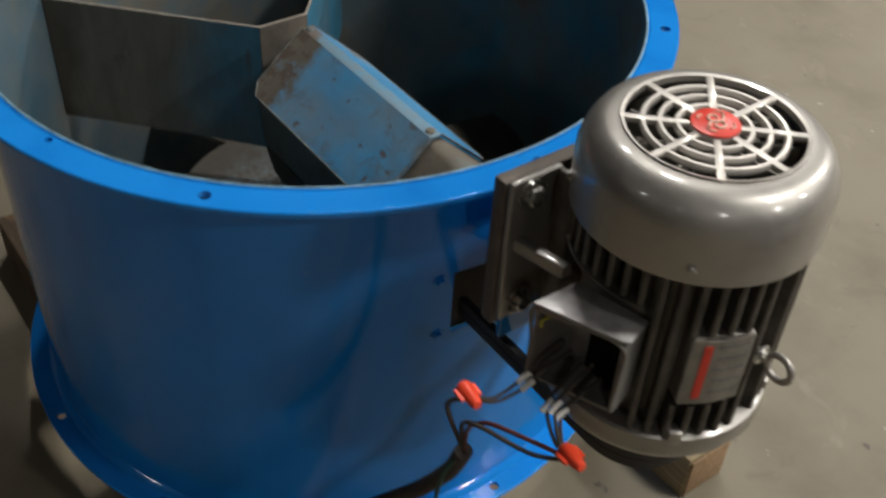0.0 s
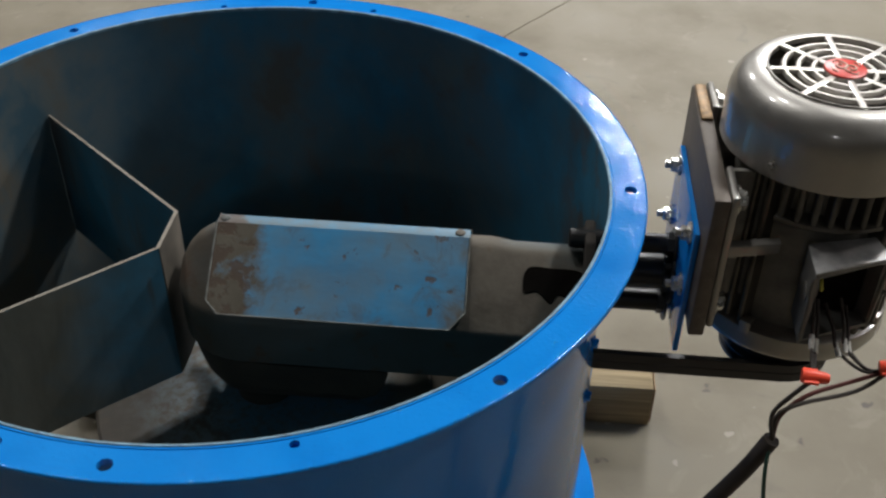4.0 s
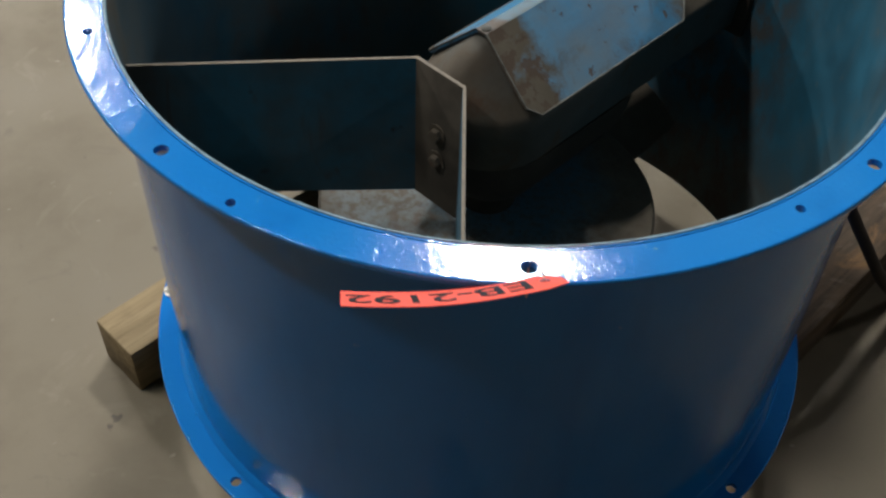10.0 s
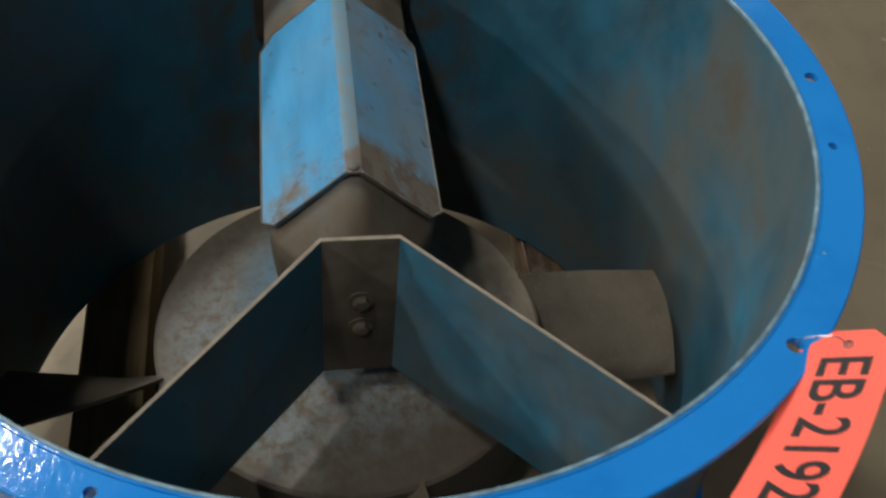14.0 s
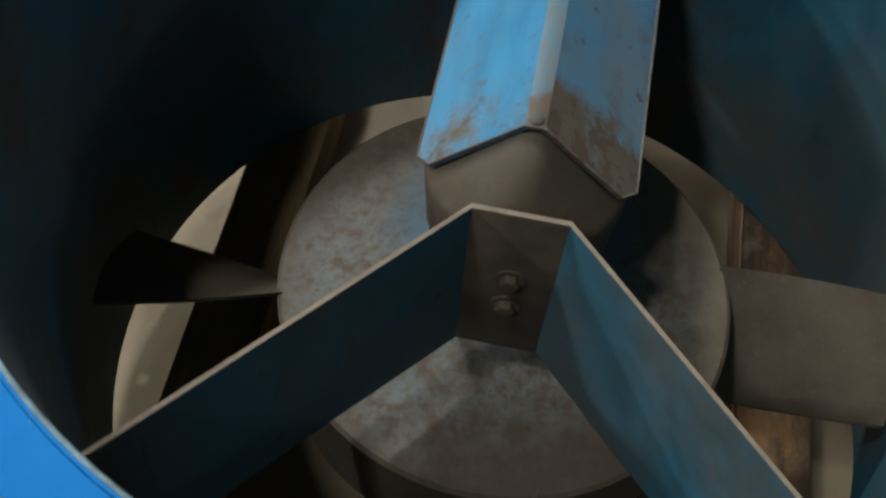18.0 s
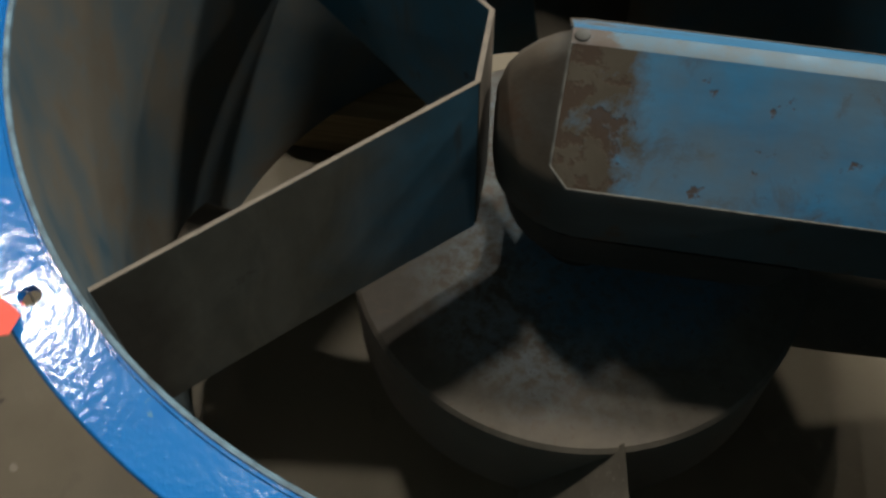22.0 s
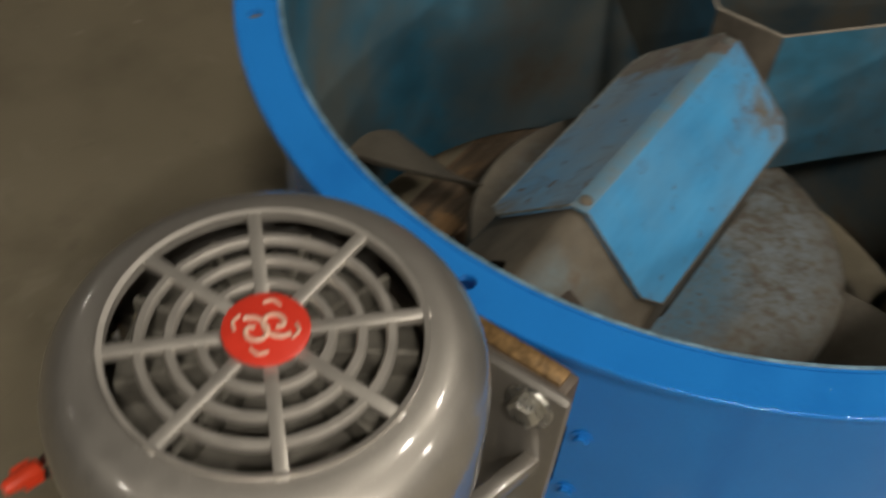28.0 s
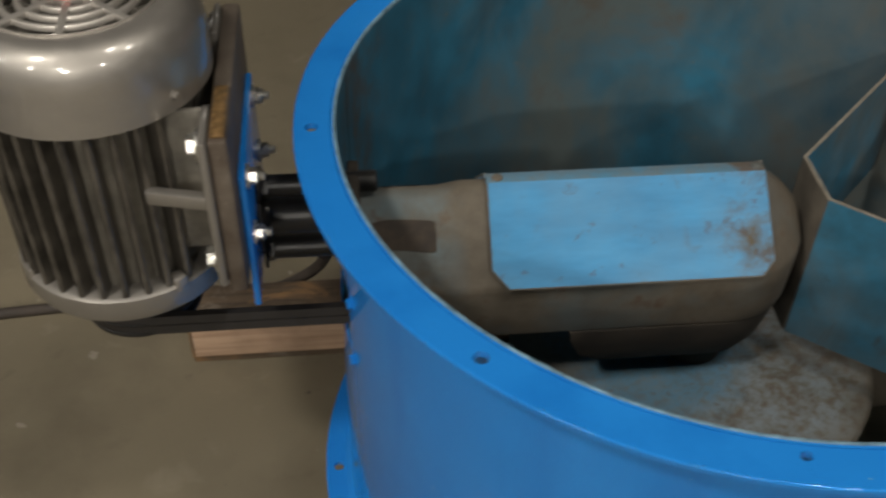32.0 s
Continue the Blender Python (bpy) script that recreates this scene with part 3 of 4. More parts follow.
# the two added fill lamps get the same fixture
for lx, ly, watts, wide in LAMPS:
    fx = empty("ceiling_and_fill_light", "round high bay light under the ceiling; the two southern ones are added fill", "light", (lx, ly, CEIL - 0.25), "ceiling lights")
    ra = wide / 2
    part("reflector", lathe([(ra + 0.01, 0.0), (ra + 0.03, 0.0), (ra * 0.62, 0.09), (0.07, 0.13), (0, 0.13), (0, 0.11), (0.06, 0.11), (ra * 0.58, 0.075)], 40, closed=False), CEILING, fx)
    part("hanger", rod((0, 0, 0.13), (0, 0, 0.25), 0.012, 10), STEEL, fx)

# ---- timbers under the fan ----
WT = 0.089


def beam(x0, x1, y0, y1, material, label):
    bm = box((x0 * U, y0 * U, 0), (x1 * U, y1 * U, WT), 0.004, 2)
    bmesh.ops.subdivide_edges(bm, edges=[e for e in bm.edges if abs(e.verts[0].co.x - e.verts[1].co.x) > 0.3], cuts=14)
    for v in bm.verts:
        k = noise.noise_vector(v.co * 7.0) * 0.0016
        v.co += Vector((k.x, k.y, k.z if v.co.z > 0.01 else 0))
    block = tagged(part("timber_block", bm, material), label, "timber", "timbers under the fan")
    part("end_grain", box((x1 * U + 0.0005, y0 * U + 0.005, 0.005), (x1 * U + 0.0025, y1 * U - 0.005, WT - 0.005), 0.001), WOOD_END, block, "lighter sawn end grain")
    return block


beam(-0.955, 1.272, 0.603, 0.803, WOOD_PALE, "pale square timber lying on the floor under the fan")
dark_beam = beam(-1.12, 1.51, -0.846, -0.65, WOOD_DARK, "dark weathered square timber lying on the floor under the fan")
# thin paler slab puts the light on the north side into the wood colour
part("lit_north_face", box((-1.1 * U, -0.6495 * U + 0.001, 0.018), (1.5 * U, -0.6495 * U + 0.0035, WT - 0.004), 0.0012), WOOD_LIT, dark_beam, "north side of the timber, painted paler for the light on it")

# ---- the fan casing ----
fan = empty("industrial_fan", "large tube axial fan in fresh blue paint standing on timbers", "fan", (0, 0, 0))
RI, RM, RO = 0.947 * U, 0.953 * U, 0.959 * U
zf = TOP + (ZB * U) - 0.006
levels = [zf, TOP - 1.0 * U, TOP - 0.515 * U, TOP - 0.31 * U, TOP - 0.15 * U, TOP + 0.0006]
CUT = (-10.8, 12.2, 2, 3)
part("casing_wall", wall_ring(RM + 0.0001, RO, levels, CUT), BLUE, fan)
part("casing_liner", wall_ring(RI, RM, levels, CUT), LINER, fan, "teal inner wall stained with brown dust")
BIG, SMALL = 0.0155 * U, 0.0105 * U
big = [(45 * k, U, BIG) for k in range(8)]
small = [(77.7, 0.981 * U, SMALL), (106.9, 0.976 * U, SMALL), (154.0, 0.992 * U, SMALL), (-168.0, 1.014 * U, SMALL), (-102.8, 0.99 * U, SMALL), (-70.0, 0.974 * U, SMALL)]
part("upper_flange", flange_ring(0.9602 * U, 1.039 * U, TOP - 0.007, TOP, big + small), BLUE, fan)
part("lower_flange", flange_ring(0.9605 * U, 1.036 * U, zf, zf + 0.006, big), BLUE, fan)
for re, zt, th in ((1.039 * U, TOP, 0.007), (1.036 * U, zf + 0.006, 0.006)):
    rim = [(re - 0.0004, zt - th + 0.0004), (re + 0.0006, zt - th + 0.0008), (re + 0.0008, zt - 0.0015)]
    rim += [(re - 0.0012 + 0.0022 * math.cos(0.32 * q), zt - 0.0018 + 0.0022 * math.sin(0.32 * q)) for q in (0, 1, 2, 3, 4, 5)]
    part("flange_edge", lathe(rim, 160), EDGEBLUE, fan)
part("weld_bead", lathe([(RO, zf + 0.006), (RO + 0.009, zf + 0.0062), (RO + 0.006, zf + 0.011), (RO, zf + 0.016)], 120), BLUE, fan)
part("weld_bead", lathe([(RO - 0.0003, TOP - 0.016), (RO + 0.004, TOP - 0.012), (RO + 0.006, TOP - 0.0065), (RO - 0.0003, TOP - 0.0065)], 120), BLUE, fan)
part("liner_lip", lathe([(RI - 0.0004, TOP - 0.003), (RI - 0.0004, TOP + 0.0006), (RI + 0.0006, TOP + 0.0016), (RM, TOP + 0.0016), (RM + 0.0004, TOP + 0.0009), (RM - 0.0004, TOP - 0.003)], 160), LIPBLUE, fan, "worn pale edge of the inner wall")
for ang in (14.0, -13.0):
    for z in (-0.328, -0.517):
        c = pol(0.959, ang, z)
        part("casing_bolt", hexhead(c, (c.x, c.y, 0), 0.006, 0.006), BLUE, fan)
c = pol(1.006, 135, ZB)
part("flange_bolt", hexhead(c, (0, 0, 1), 0.009, 0.009), STEEL, fan, "bright zinc bolt in the lower flange")

# the belt housing that crosses the fan
RIDGE, EAVE, BELLY = -0.184, -0.35, -0.525


def hood(x, wd, ridge, eave=EAVE, belly=BELLY, inset=0.0):
    flat = min(0.02, wd * 0.3)
    pts = ((-flat, ridge), (flat, ridge), (wd, eave), (wd - inset, belly), (-wd + inset, belly), (-wd, eave))
    return [tuple(w(x, y, z)) for y, z in pts]


secs = [hood(-0.196, 0.035, -0.335, -0.36, -0.5)]
for x, r in ((-0.185, -0.3), (-0.165, -0.262), (-0.135, -0.226), (-0.1, -0.2), (-0.06, -0.184), (-0.02, RIDGE)):
    secs.append(hood(x, max(0.04, math.sqrt(max(0, 0.2 ** 2 - (x * 0.985) ** 2))) * 0.98, r, EAVE, BELLY, 0.012))
for x in (0.1, 0.35, 0.6, 0.66):
    secs.append(hood(x, 0.194, RIDGE, EAVE, BELLY, 0.012))
for x in (0.72, 0.922):
    secs.append(hood(x, 0.194, RIDGE - 0.012, EAVE, BELLY, 0.012))
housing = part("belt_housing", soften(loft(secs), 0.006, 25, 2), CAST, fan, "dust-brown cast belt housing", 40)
# the ridged cover on it, a folded sheet with clipped corners
TH = 0.004
sl = (EAVE + 0.012 - (RIDGE + 0.012)) / (0.205 - 0.018)


def cover_half(side):
    top = []
    tilt = 1.06 if side > 0 else 1.0
    for x, y in ((-0.074, 0.018), (0.602, 0.018), (0.602, 0.168), (0.563, 0.203), (-0.046, 0.203), (-0.08, 0.176)):
        top.append(w(x, y * side, RIDGE + 0.015 + sl * tilt * (y - 0.018)))
    n = Vector((0, -side * sl, 1)).normalized() * TH
    return loft([[tuple(p) for p in top], [tuple(p - n) for p in top]])


cover = part("cover_panel", cover_half(-1), COVER, housing, "light blue chipped cover sheet")
part("cover_panel", cover_half(1), COVER, housing, "light blue chipped cover sheet")
OUTLINE = ((-0.074, 0.018), (-0.08, 0.176), (-0.046, 0.203), (0.563, 0.203), (0.602, 0.168), (0.602, 0.018))
for side in (-1, 1):
    line = [w(x, y * side, RIDGE + 0.0155 + sl * (1.06 if side > 0 else 1.0) * (y - 0.018)) for x, y in OUTLINE]
    for a, b in zip(line, line[1:]):
        part("cover_edge", rod(a, b, 0.0011, 8), LIP if side < 0 else CAST, housing)
part("cover_ridge", soften(box(w(-0.074, -0.0185, RIDGE + 0.015) - Vector((0, 0, TH)), w(0.602, 0.0185, RIDGE + 0.0155)), 0.001), RIDGED, housing, "scuffed worn ridge of the cover")
for x in (-0.056, 0.575):
    b = part("cover_screw", lathe([(0, 0.003), (0.0035, 0.0029), (0.0058, 0.0015), (0.0063, 0)], 18, closed=False), CAST, housing)
    b.location = w(x, 0.0, RIDGE + 0.0155)
# openings in the slopes near the wall, painted as dark patches, and the end plate
def on_slope(outline, side, lift):
    """A closed smooth outline laid on one slope of the housing."""
    pts = [Vector((x, y, 0)) for x, y in outline]
    n = len(pts)
    ring = []
    for i in range(n):
        a, b, c, d = pts[i - 1], pts[i], pts[(i + 1) % n], pts[(i + 2) % n]
        for k in range(4):
            t = k / 4
            ring.append(0.5 * (2 * b + (c - a) * t + (2 * a - 5 * b + 4 * c - d) * t * t + (3 * b - 3 * c + d - a) * t ** 3))
    top = [w(p.x, side * p.y, RIDGE - 0.011 + (p.y - 0.02) * (EAVE - RIDGE + 0.012) / 0.174) + Vector((0, 0, lift)) for p in ring]
    return loft([[tuple(p) for p in top], [tuple(p - Vector((0, 0, 0.0015))) for p in top]])


part("access_hole", on_slope(((0.756, 0.058), (0.82, 0.055), (0.9, 0.06), (0.905, 0.1), (0.885, 0.117), (0.84, 0.106), (0.82, 0.124), (0.785, 0.102), (0.75, 0.104)), -1, 0.0012), VOIDSHADE, housing, "ragged opening in the housing, its darkness painted as a flat patch")
# flat brown patch: rust plus the painted shade of a recess
part("rusty_recess_shade", on_slope(((0.727, 0.076), (0.735, 0.067), (0.79, 0.063), (0.85, 0.062), (0.89, 0.075), (0.88, 0.108), (0.8, 0.116), (0.736, 0.122), (0.727, 0.112)), 1, 0.0008), RECESS, housing, "rusty recess in the housing, its shade painted on as a dark patch")
for az in (-13.7,):
    seam = lathe([(0.9466 * U, TOP - 0.5 * U), (0.9476 * U, TOP - 0.5 * U), (0.9476 * U, TOP - 0.006), (0.9466 * U, TOP - 0.006)], 720)
    keep = radians(0.35)
    drop = [v for v in seam.verts if abs(math.atan2(v.co.y, v.co.x) - radians(az)) > keep + 0.005]
    bmesh.ops.delete(seam, geom=drop, context="VERTS")
    part("panel_seam", seam, DARKBROWN, fan, "dark open seam beside the bolted panel")
ends = []
for x in (0.9, 0.928):
    ends.append([tuple(w(x, y, z)) for y, z in ((-0.05, -0.135), (0.05, -0.135), (0.225, -0.33), (0.225, -0.55), (-0.225, -0.55), (-0.225, -0.33))])
# grimy plate, its colour also darkened so the casing window stays dark
part("mounting_plate", soften(loft(ends), 0.003), DARKBROWN, housing, "grimy brown mounting plate, darkened further for the shade in the casing window")


def stadium(r, z, x1):
    pts = [(-r * math.sin(math.pi * q / 14), r * math.cos(math.pi * q / 14)) for q in range(15)]
    return [tuple(w(x, y, z)) for x, y in pts + [(x1, -r), (x1, r)]]


levels_b = ((0.182, -0.523, 0.4), (0.178, -0.57, 0.39), (0.165, -0.63, 0.36), (0.14, -0.68, 0.3), (0.105, -0.715, 0.2))
# lower body and sleeve: shade below the housing put into a dark brown
part("lower_housing", loft([stadium(*q) for q in levels_b]), DARKBROWN, housing, "rounded lower body of the belt housing, painted dark for its shade", 50)
part("bearing_sleeve", lathe([(0.06 * U, TOP - 0.52 * U), (0.1 * U, TOP - 0.526 * U), (0.1 * U, TOP - 0.62 * U), (0.085 * U, TOP - 0.65 * U), (0.085 * U, TOP - 0.79 * U)], 48, closed=False), DARKBROWN, housing, "round bearing sleeve, painted dark for the shade around it")

# the three black bars that carry the motor plate
for z, r, x0, lab in ((-0.16, 0.026, 0.858, "black guide bar"), (-0.25, 0.047, 0.9, "thick black tube"), (-0.352, 0.029, 0.9, "black guide bar")):
    part("guide_bar", rod(w(x0, 0, z), w(1.137, 0, z), r * U, 24, 0.002), BLACK, fan, lab)
    part("collar_nut", hexhead(w(1.134, 0.0, z) - Vector((0.0, 0, 0)), (-1, 0, 0), r * U * 1.2, 0.012), BLACK, fan)

# the strut behind the hub: one bent plate
strut = part("support_strut", soften(loft([[tuple(w(x, y, z)) for y, z in ((-0.089, -0.2175), (0.081, -0.2175), (0.077, -0.674), (-0.083, -0.674))] for x in (-0.226, -0.216)]), 0.0008), GRIMED, fan, "dusty bent steel plate")


def arm(x0, y0, x1, y1, lip):
    d = Vector((x1 - x0, y1 - y0)).normalized()
    n = Vector((-d.y, d.x)) * 0.0043
    s = []
    for (x, y), zlo in (((x0, y0), -0.672), ((x0 + d.x * 0.16, y0 + d.y * 0.16), -0.667), ((x0 + d.x * 0.3, y0 + d.y * 0.3), -0.662), ((x1, y1), -0.662)):
        s.append([tuple(w(x + k * n.x, y + k * n.y, z)) for k, z in ((-1, zlo), (1, zlo), (1, -0.218), (-1, -0.218))])
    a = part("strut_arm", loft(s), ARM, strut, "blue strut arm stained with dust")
    e = [[tuple(w(x + k * n.x * 0.9, y + k * n.y * 0.9, z)) for k, z in ((-1, -0.2179), (1, -0.2179), (1, -0.216), (-1, -0.216))] for x, y in ((x0, y0), (x1, y1))]
    part("worn_edge", loft(e), EDGE, strut)
    return a


arm(-0.2215, 0.0795, -0.77, 0.545, 0.0)
arm(-0.2215, -0.0875, -0.74, -0.585, 0.0)
part("worn_edge", box(w(-0.2258, -0.089, -0.2174), w(-0.2162, 0.081, -0.2155)), EDGE, strut)
for z in (-0.412, -0.503):
    part("strut_bolt", hexhead(w(-0.226, -0.007, z), (-1, 0, 0), 0.0085, 0.009), CAST, strut)

# ---- the impeller ----
wheel = empty("fan_impeller", "dusty four-bladed axial impeller inside the casing", "impeller", (0, 0, 0))
zh = TOP - 0.795 * U
part("hub", lathe([(0, zh + 0.003), (0.3 * U, zh + 0.003), (0.493 * U, zh), (0.502 * U, zh - 0.004), (0.502 * U, zh - 0.28 * U), (0.481 * U, zh - 0.285 * U), (0.481 * U, zh - 0.02), (0, zh - 0.02)], 96, closed=False), HUB, wheel, "round hub with pale blue and brown mottling")
NR, NC = 8, 8
bm = bmesh.new()
grid = {}
for s in (0, 1):
    for i in range(NR + 1):
        u = i / NR
        r = 0.489 + (0.916 - 0.489) * u
        hi_a, hi_z = 12.5 - 3.5 * u, -0.785 - 0.09 * u
        lo_a, lo_z = -9.5 + 1.2 * u, -1.07 + 0.07 * u
        for j in range(NC + 1):
            v = j / NC
            a = radians(lo_a + (hi_a - lo_a) * v)
            z = lo_z + (hi_z - lo_z) * v + 0.03 * math.sin(math.pi * v)
            grid[s, i, j] = bm.verts.new(w(r * math.cos(a), r * math.sin(a), z) - Vector((0, 0, 0.007 * s)))
for s in (0, 1):
    for i in range(NR):
        for j in range(NC):
            bm.faces.new([grid[s, *k] for k in ((i, j), (i + 1, j), (i + 1, j + 1), (i, j + 1))])
rim = [(i, 0) for i in range(NR)] + [(NR, j) for j in range(NC)] + [(NR - i, NC) for i in range(NR)] + [(0, NC - j) for j in range(NC)]
for k, p in enumerate(rim):
    q = rim[(k + 1) % len(rim)]
    bm.faces.new([grid[0, *p], grid[0, *q], grid[1, *q], grid[1, *p]])
blade = part("blade", bm, BLADE, wheel, "dust-covered pitched blade", 50)
blade.matrix_local = pose(0, 0, 0, 0, 0, -86)
for k in (1, 2, 3):
    again(blade, pose(0, 0, 0, 0, 0, -86 + 90 * k))

# ---- plates that carry the motor ----
part("blue_plate", box(w(1.137, -0.2, -0.35), w(1.151, 0.2, 0.02), 0.0015), BLUE, fan, "fresh blue motor plate")
part("steel_plate", box(w(1.1515, -0.268, -0.235), w(1.19, 0.268, 0.165), 0.003), RUST, fan, "rust-brown steel slide plate")
part("rust_crust", soften(box(w(1.156, 0.08, 0.1652), w(1.186, 0.256, 0.1725)), 0.002), CRUST, fan, "golden brown rust crust along the plate edge")
for y in (-0.15, 0.15):
    for z in (-0.012, -0.17):
        part("plate_bolt", hexhead(w(1.137, y, z), (-1, 0, 0), 0.0085, 0.011), STEEL, fan)
        part("plate_stud", rod(w(1.137, y, z), w(1.098, y, z), 0.0045, 10), STEEL, fan)

# ---- the motor ----
MX = 1.443
motor = empty("electric_motor", "grey painted vertical electric motor with finned body bolted beside the fan", "motor", w(MX, 0.009, 0.004))


def mv(r, z):
    return (r * U, z * U)


def mpart(name, bm, material, parent=None, label="", smooth=35.0):
    """A part given in the motor's own frame."""
    return part(name, bm, material, parent or motor, label, smooth)


prof = [(0.176, 0.353), (0.186, 0.352)]
for k in range(9):
    a = math.pi / 2 * k / 8
    prof.append((0.186 + 0.065 * math.sin(a), 0.352 - 0.088 * (1 - math.cos(a))))
prof += [(0.2515, 0.174), (0.2465, 0.172), (0.2465, 0.262), (0.176, 0.34)]
shroud = mpart("fan_cover", lathe([mv(r, z) for r, z in prof], 96), MOTOR, None, "smooth domed grey fan cover", 40)
# grille
for r in (0.07, 0.103, 0.135):
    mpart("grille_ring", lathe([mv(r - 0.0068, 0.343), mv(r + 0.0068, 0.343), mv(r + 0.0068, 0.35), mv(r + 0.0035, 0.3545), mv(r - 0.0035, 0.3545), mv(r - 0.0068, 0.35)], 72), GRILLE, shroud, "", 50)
spoke = mpart("grille_spoke", box((0.04 * U, -0.0085 * U, 0.342 * U), (0.18 * U, 0.0085 * U, 0.3555 * U), 0.0016), GRILLE, shroud)
spoke.matrix_local = pose(0, 0, 0, 0, 0, 1.7)
for k in range(1, 8):
    again(spoke, pose(0, 0, 0, 0, 0, 1.7 + 45 * k), shroud)
mpart("grille_rim", lathe([mv(0.17, 0.342), mv(0.1765, 0.342), mv(0.1765, 0.3575), mv(0.17, 0.3555)], 96), GRILLE, shroud)
mpart("grille_hub", lathe([mv(0, 0.357), mv(0.047, 0.357), mv(0.049, 0.353), mv(0.049, 0.342), mv(0, 0.342)], 48, closed=False), MOTOR, shroud)
badge = mpart("badge", lathe([mv(0, 0.3615), mv(0.044, 0.3615), mv(0.0475, 0.36), mv(0.048, 0.3572), mv(0, 0.3572)], 48, closed=False), BADGE, shroud, "round red badge with cream scrollwork")
for k, (sx, ph) in enumerate(((-0.011, 0.6), (0.0125, 3.5))):
    loop = []
    for i in range(15):
        q = i / 14
        rr = 0.004 + 0.014 * q
        an = ph + 7.2 * q
        loop.append(((sx + rr * math.cos(an)) * U, (rr * 1.15 * math.sin(an) + 0.006 * (1 - 2 * k)) * U, 0.3622 * U))
    mpart("badge_scroll", tube(loop, 0.0013, 6, 4), CREAM, shroud)
for k in range(4):
    b = radians(30 + 90 * k)
    loop = [((0.036 - 0.012 * abs(q)) * U * math.cos(b + q), (0.036 - 0.012 * abs(q)) * U * math.sin(b + q), 0.3622 * U) for q in (-0.34, -0.15, 0, 0.15, 0.3)]
    mpart("badge_scroll", tube(loop, 0.0009, 6, 4), CREAM, shroud)
mpart("cooling_fan_disc", lathe([mv(0, 0.285), mv(0.17, 0.285), mv(0.17, 0.275), mv(0, 0.275)], 48, closed=False), FIN)
vane = mpart("cooling_vane", box((0.05 * U, -0.004 * U, 0.285 * U), (0.165 * U, 0.004 * U, 0.328 * U), 0.0006), FIN)
vane.matrix_local = pose(0, 0, 0, 0, 0, 5)
for k in range(1, 9):
    again(vane, pose(0, 0, 0, 0, 0, 5 + 40 * k))
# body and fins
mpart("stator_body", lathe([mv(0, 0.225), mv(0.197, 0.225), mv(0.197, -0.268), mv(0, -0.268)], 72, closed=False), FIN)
FW = 0.0094
fin_a = fin_s = fin_t = fin_l = None
angles = [14 + 11.7 * k for k in range(11)] + [-4 - 9.0 * k for k in range(16)]


def fin(first, a, z0, z1):
    if first is not None:
        again(first, pose(0, 0, 0, 0, 0, a))
        return first
    secs = []
    for r, h in ((0.19, FW), (0.238, FW * 0.75), (0.2415, FW * 0.35)):
        secs.append([(r * U, y * h * U, z * U) for y, z in ((-1, z0), (1, z0), (1, z1), (-1, z1))])
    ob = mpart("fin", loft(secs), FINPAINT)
    ob.matrix_local = pose(0, 0, 0, 0, 0, a)
    return ob


for a in angles:
    if -130 < a < -60:
        fin_s = fin(fin_s, a, 0.075, 0.205)
    elif -43 < a < -5:
        fin_t = fin(fin_t, a, 0.034, 0.205)
        fin_l = fin(fin_l, a, -0.2595, -0.165)
    else:
        fin_a = fin(fin_a, a, -0.2595, 0.205)
ledge = []
for a in range(-124, -63, 6):
    ca, sa = math.cos(radians(a)), math.sin(radians(a))
    ledge.append([(q * U * ca, q * U * sa, z * U) for q, z in ((0.19, 0.055), (0.236, 0.062), (0.244, 0.07), (0.244, 0.079), (0.236, 0.083), (0.19, 0.083))])
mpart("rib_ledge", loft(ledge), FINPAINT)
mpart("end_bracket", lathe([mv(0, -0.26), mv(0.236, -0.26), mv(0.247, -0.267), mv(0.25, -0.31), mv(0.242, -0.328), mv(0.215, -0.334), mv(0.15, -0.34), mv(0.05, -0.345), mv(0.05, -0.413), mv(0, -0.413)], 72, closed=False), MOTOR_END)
for a in (35, 125, 235, 325):
    b = mpart("bracket_lug", box((0.215 * U, -0.016 * U, -0.285 * U), (0.249 * U, 0.016 * U, -0.243 * U), 0.003), MOTOR)
    b.matrix_local = pose(0, 0, 0, 0, 0, a)
for a in (54, 140, 229, 311):
    c = Vector((0.2515 * U * math.cos(radians(a)), 0.2515 * U * math.sin(radians(a)), 0.208 * U))
    mpart("cover_screw", hexhead(c, (c.x, c.y, 0), 0.0038, 0.004), MOTOR)
sheave = mpart("motor_sheave", lathe([mv(0, -0.412), mv(0.06, -0.412), mv(0.06, -0.42), mv(0.142, -0.42), mv(0.142, -0.428), mv(0.125, -0.44), mv(0.142, -0.452), mv(0.142, -0.456), mv(0.125, -0.468), mv(0.142, -0.48), mv(0.142, -0.488), mv(0, -0.488)], 56, closed=False), BLACK, None, "dark grooved belt pulley")
# feet against the plates
FX0, FX1 = (1.1905 - MX) * U, (1.21 - MX) * U
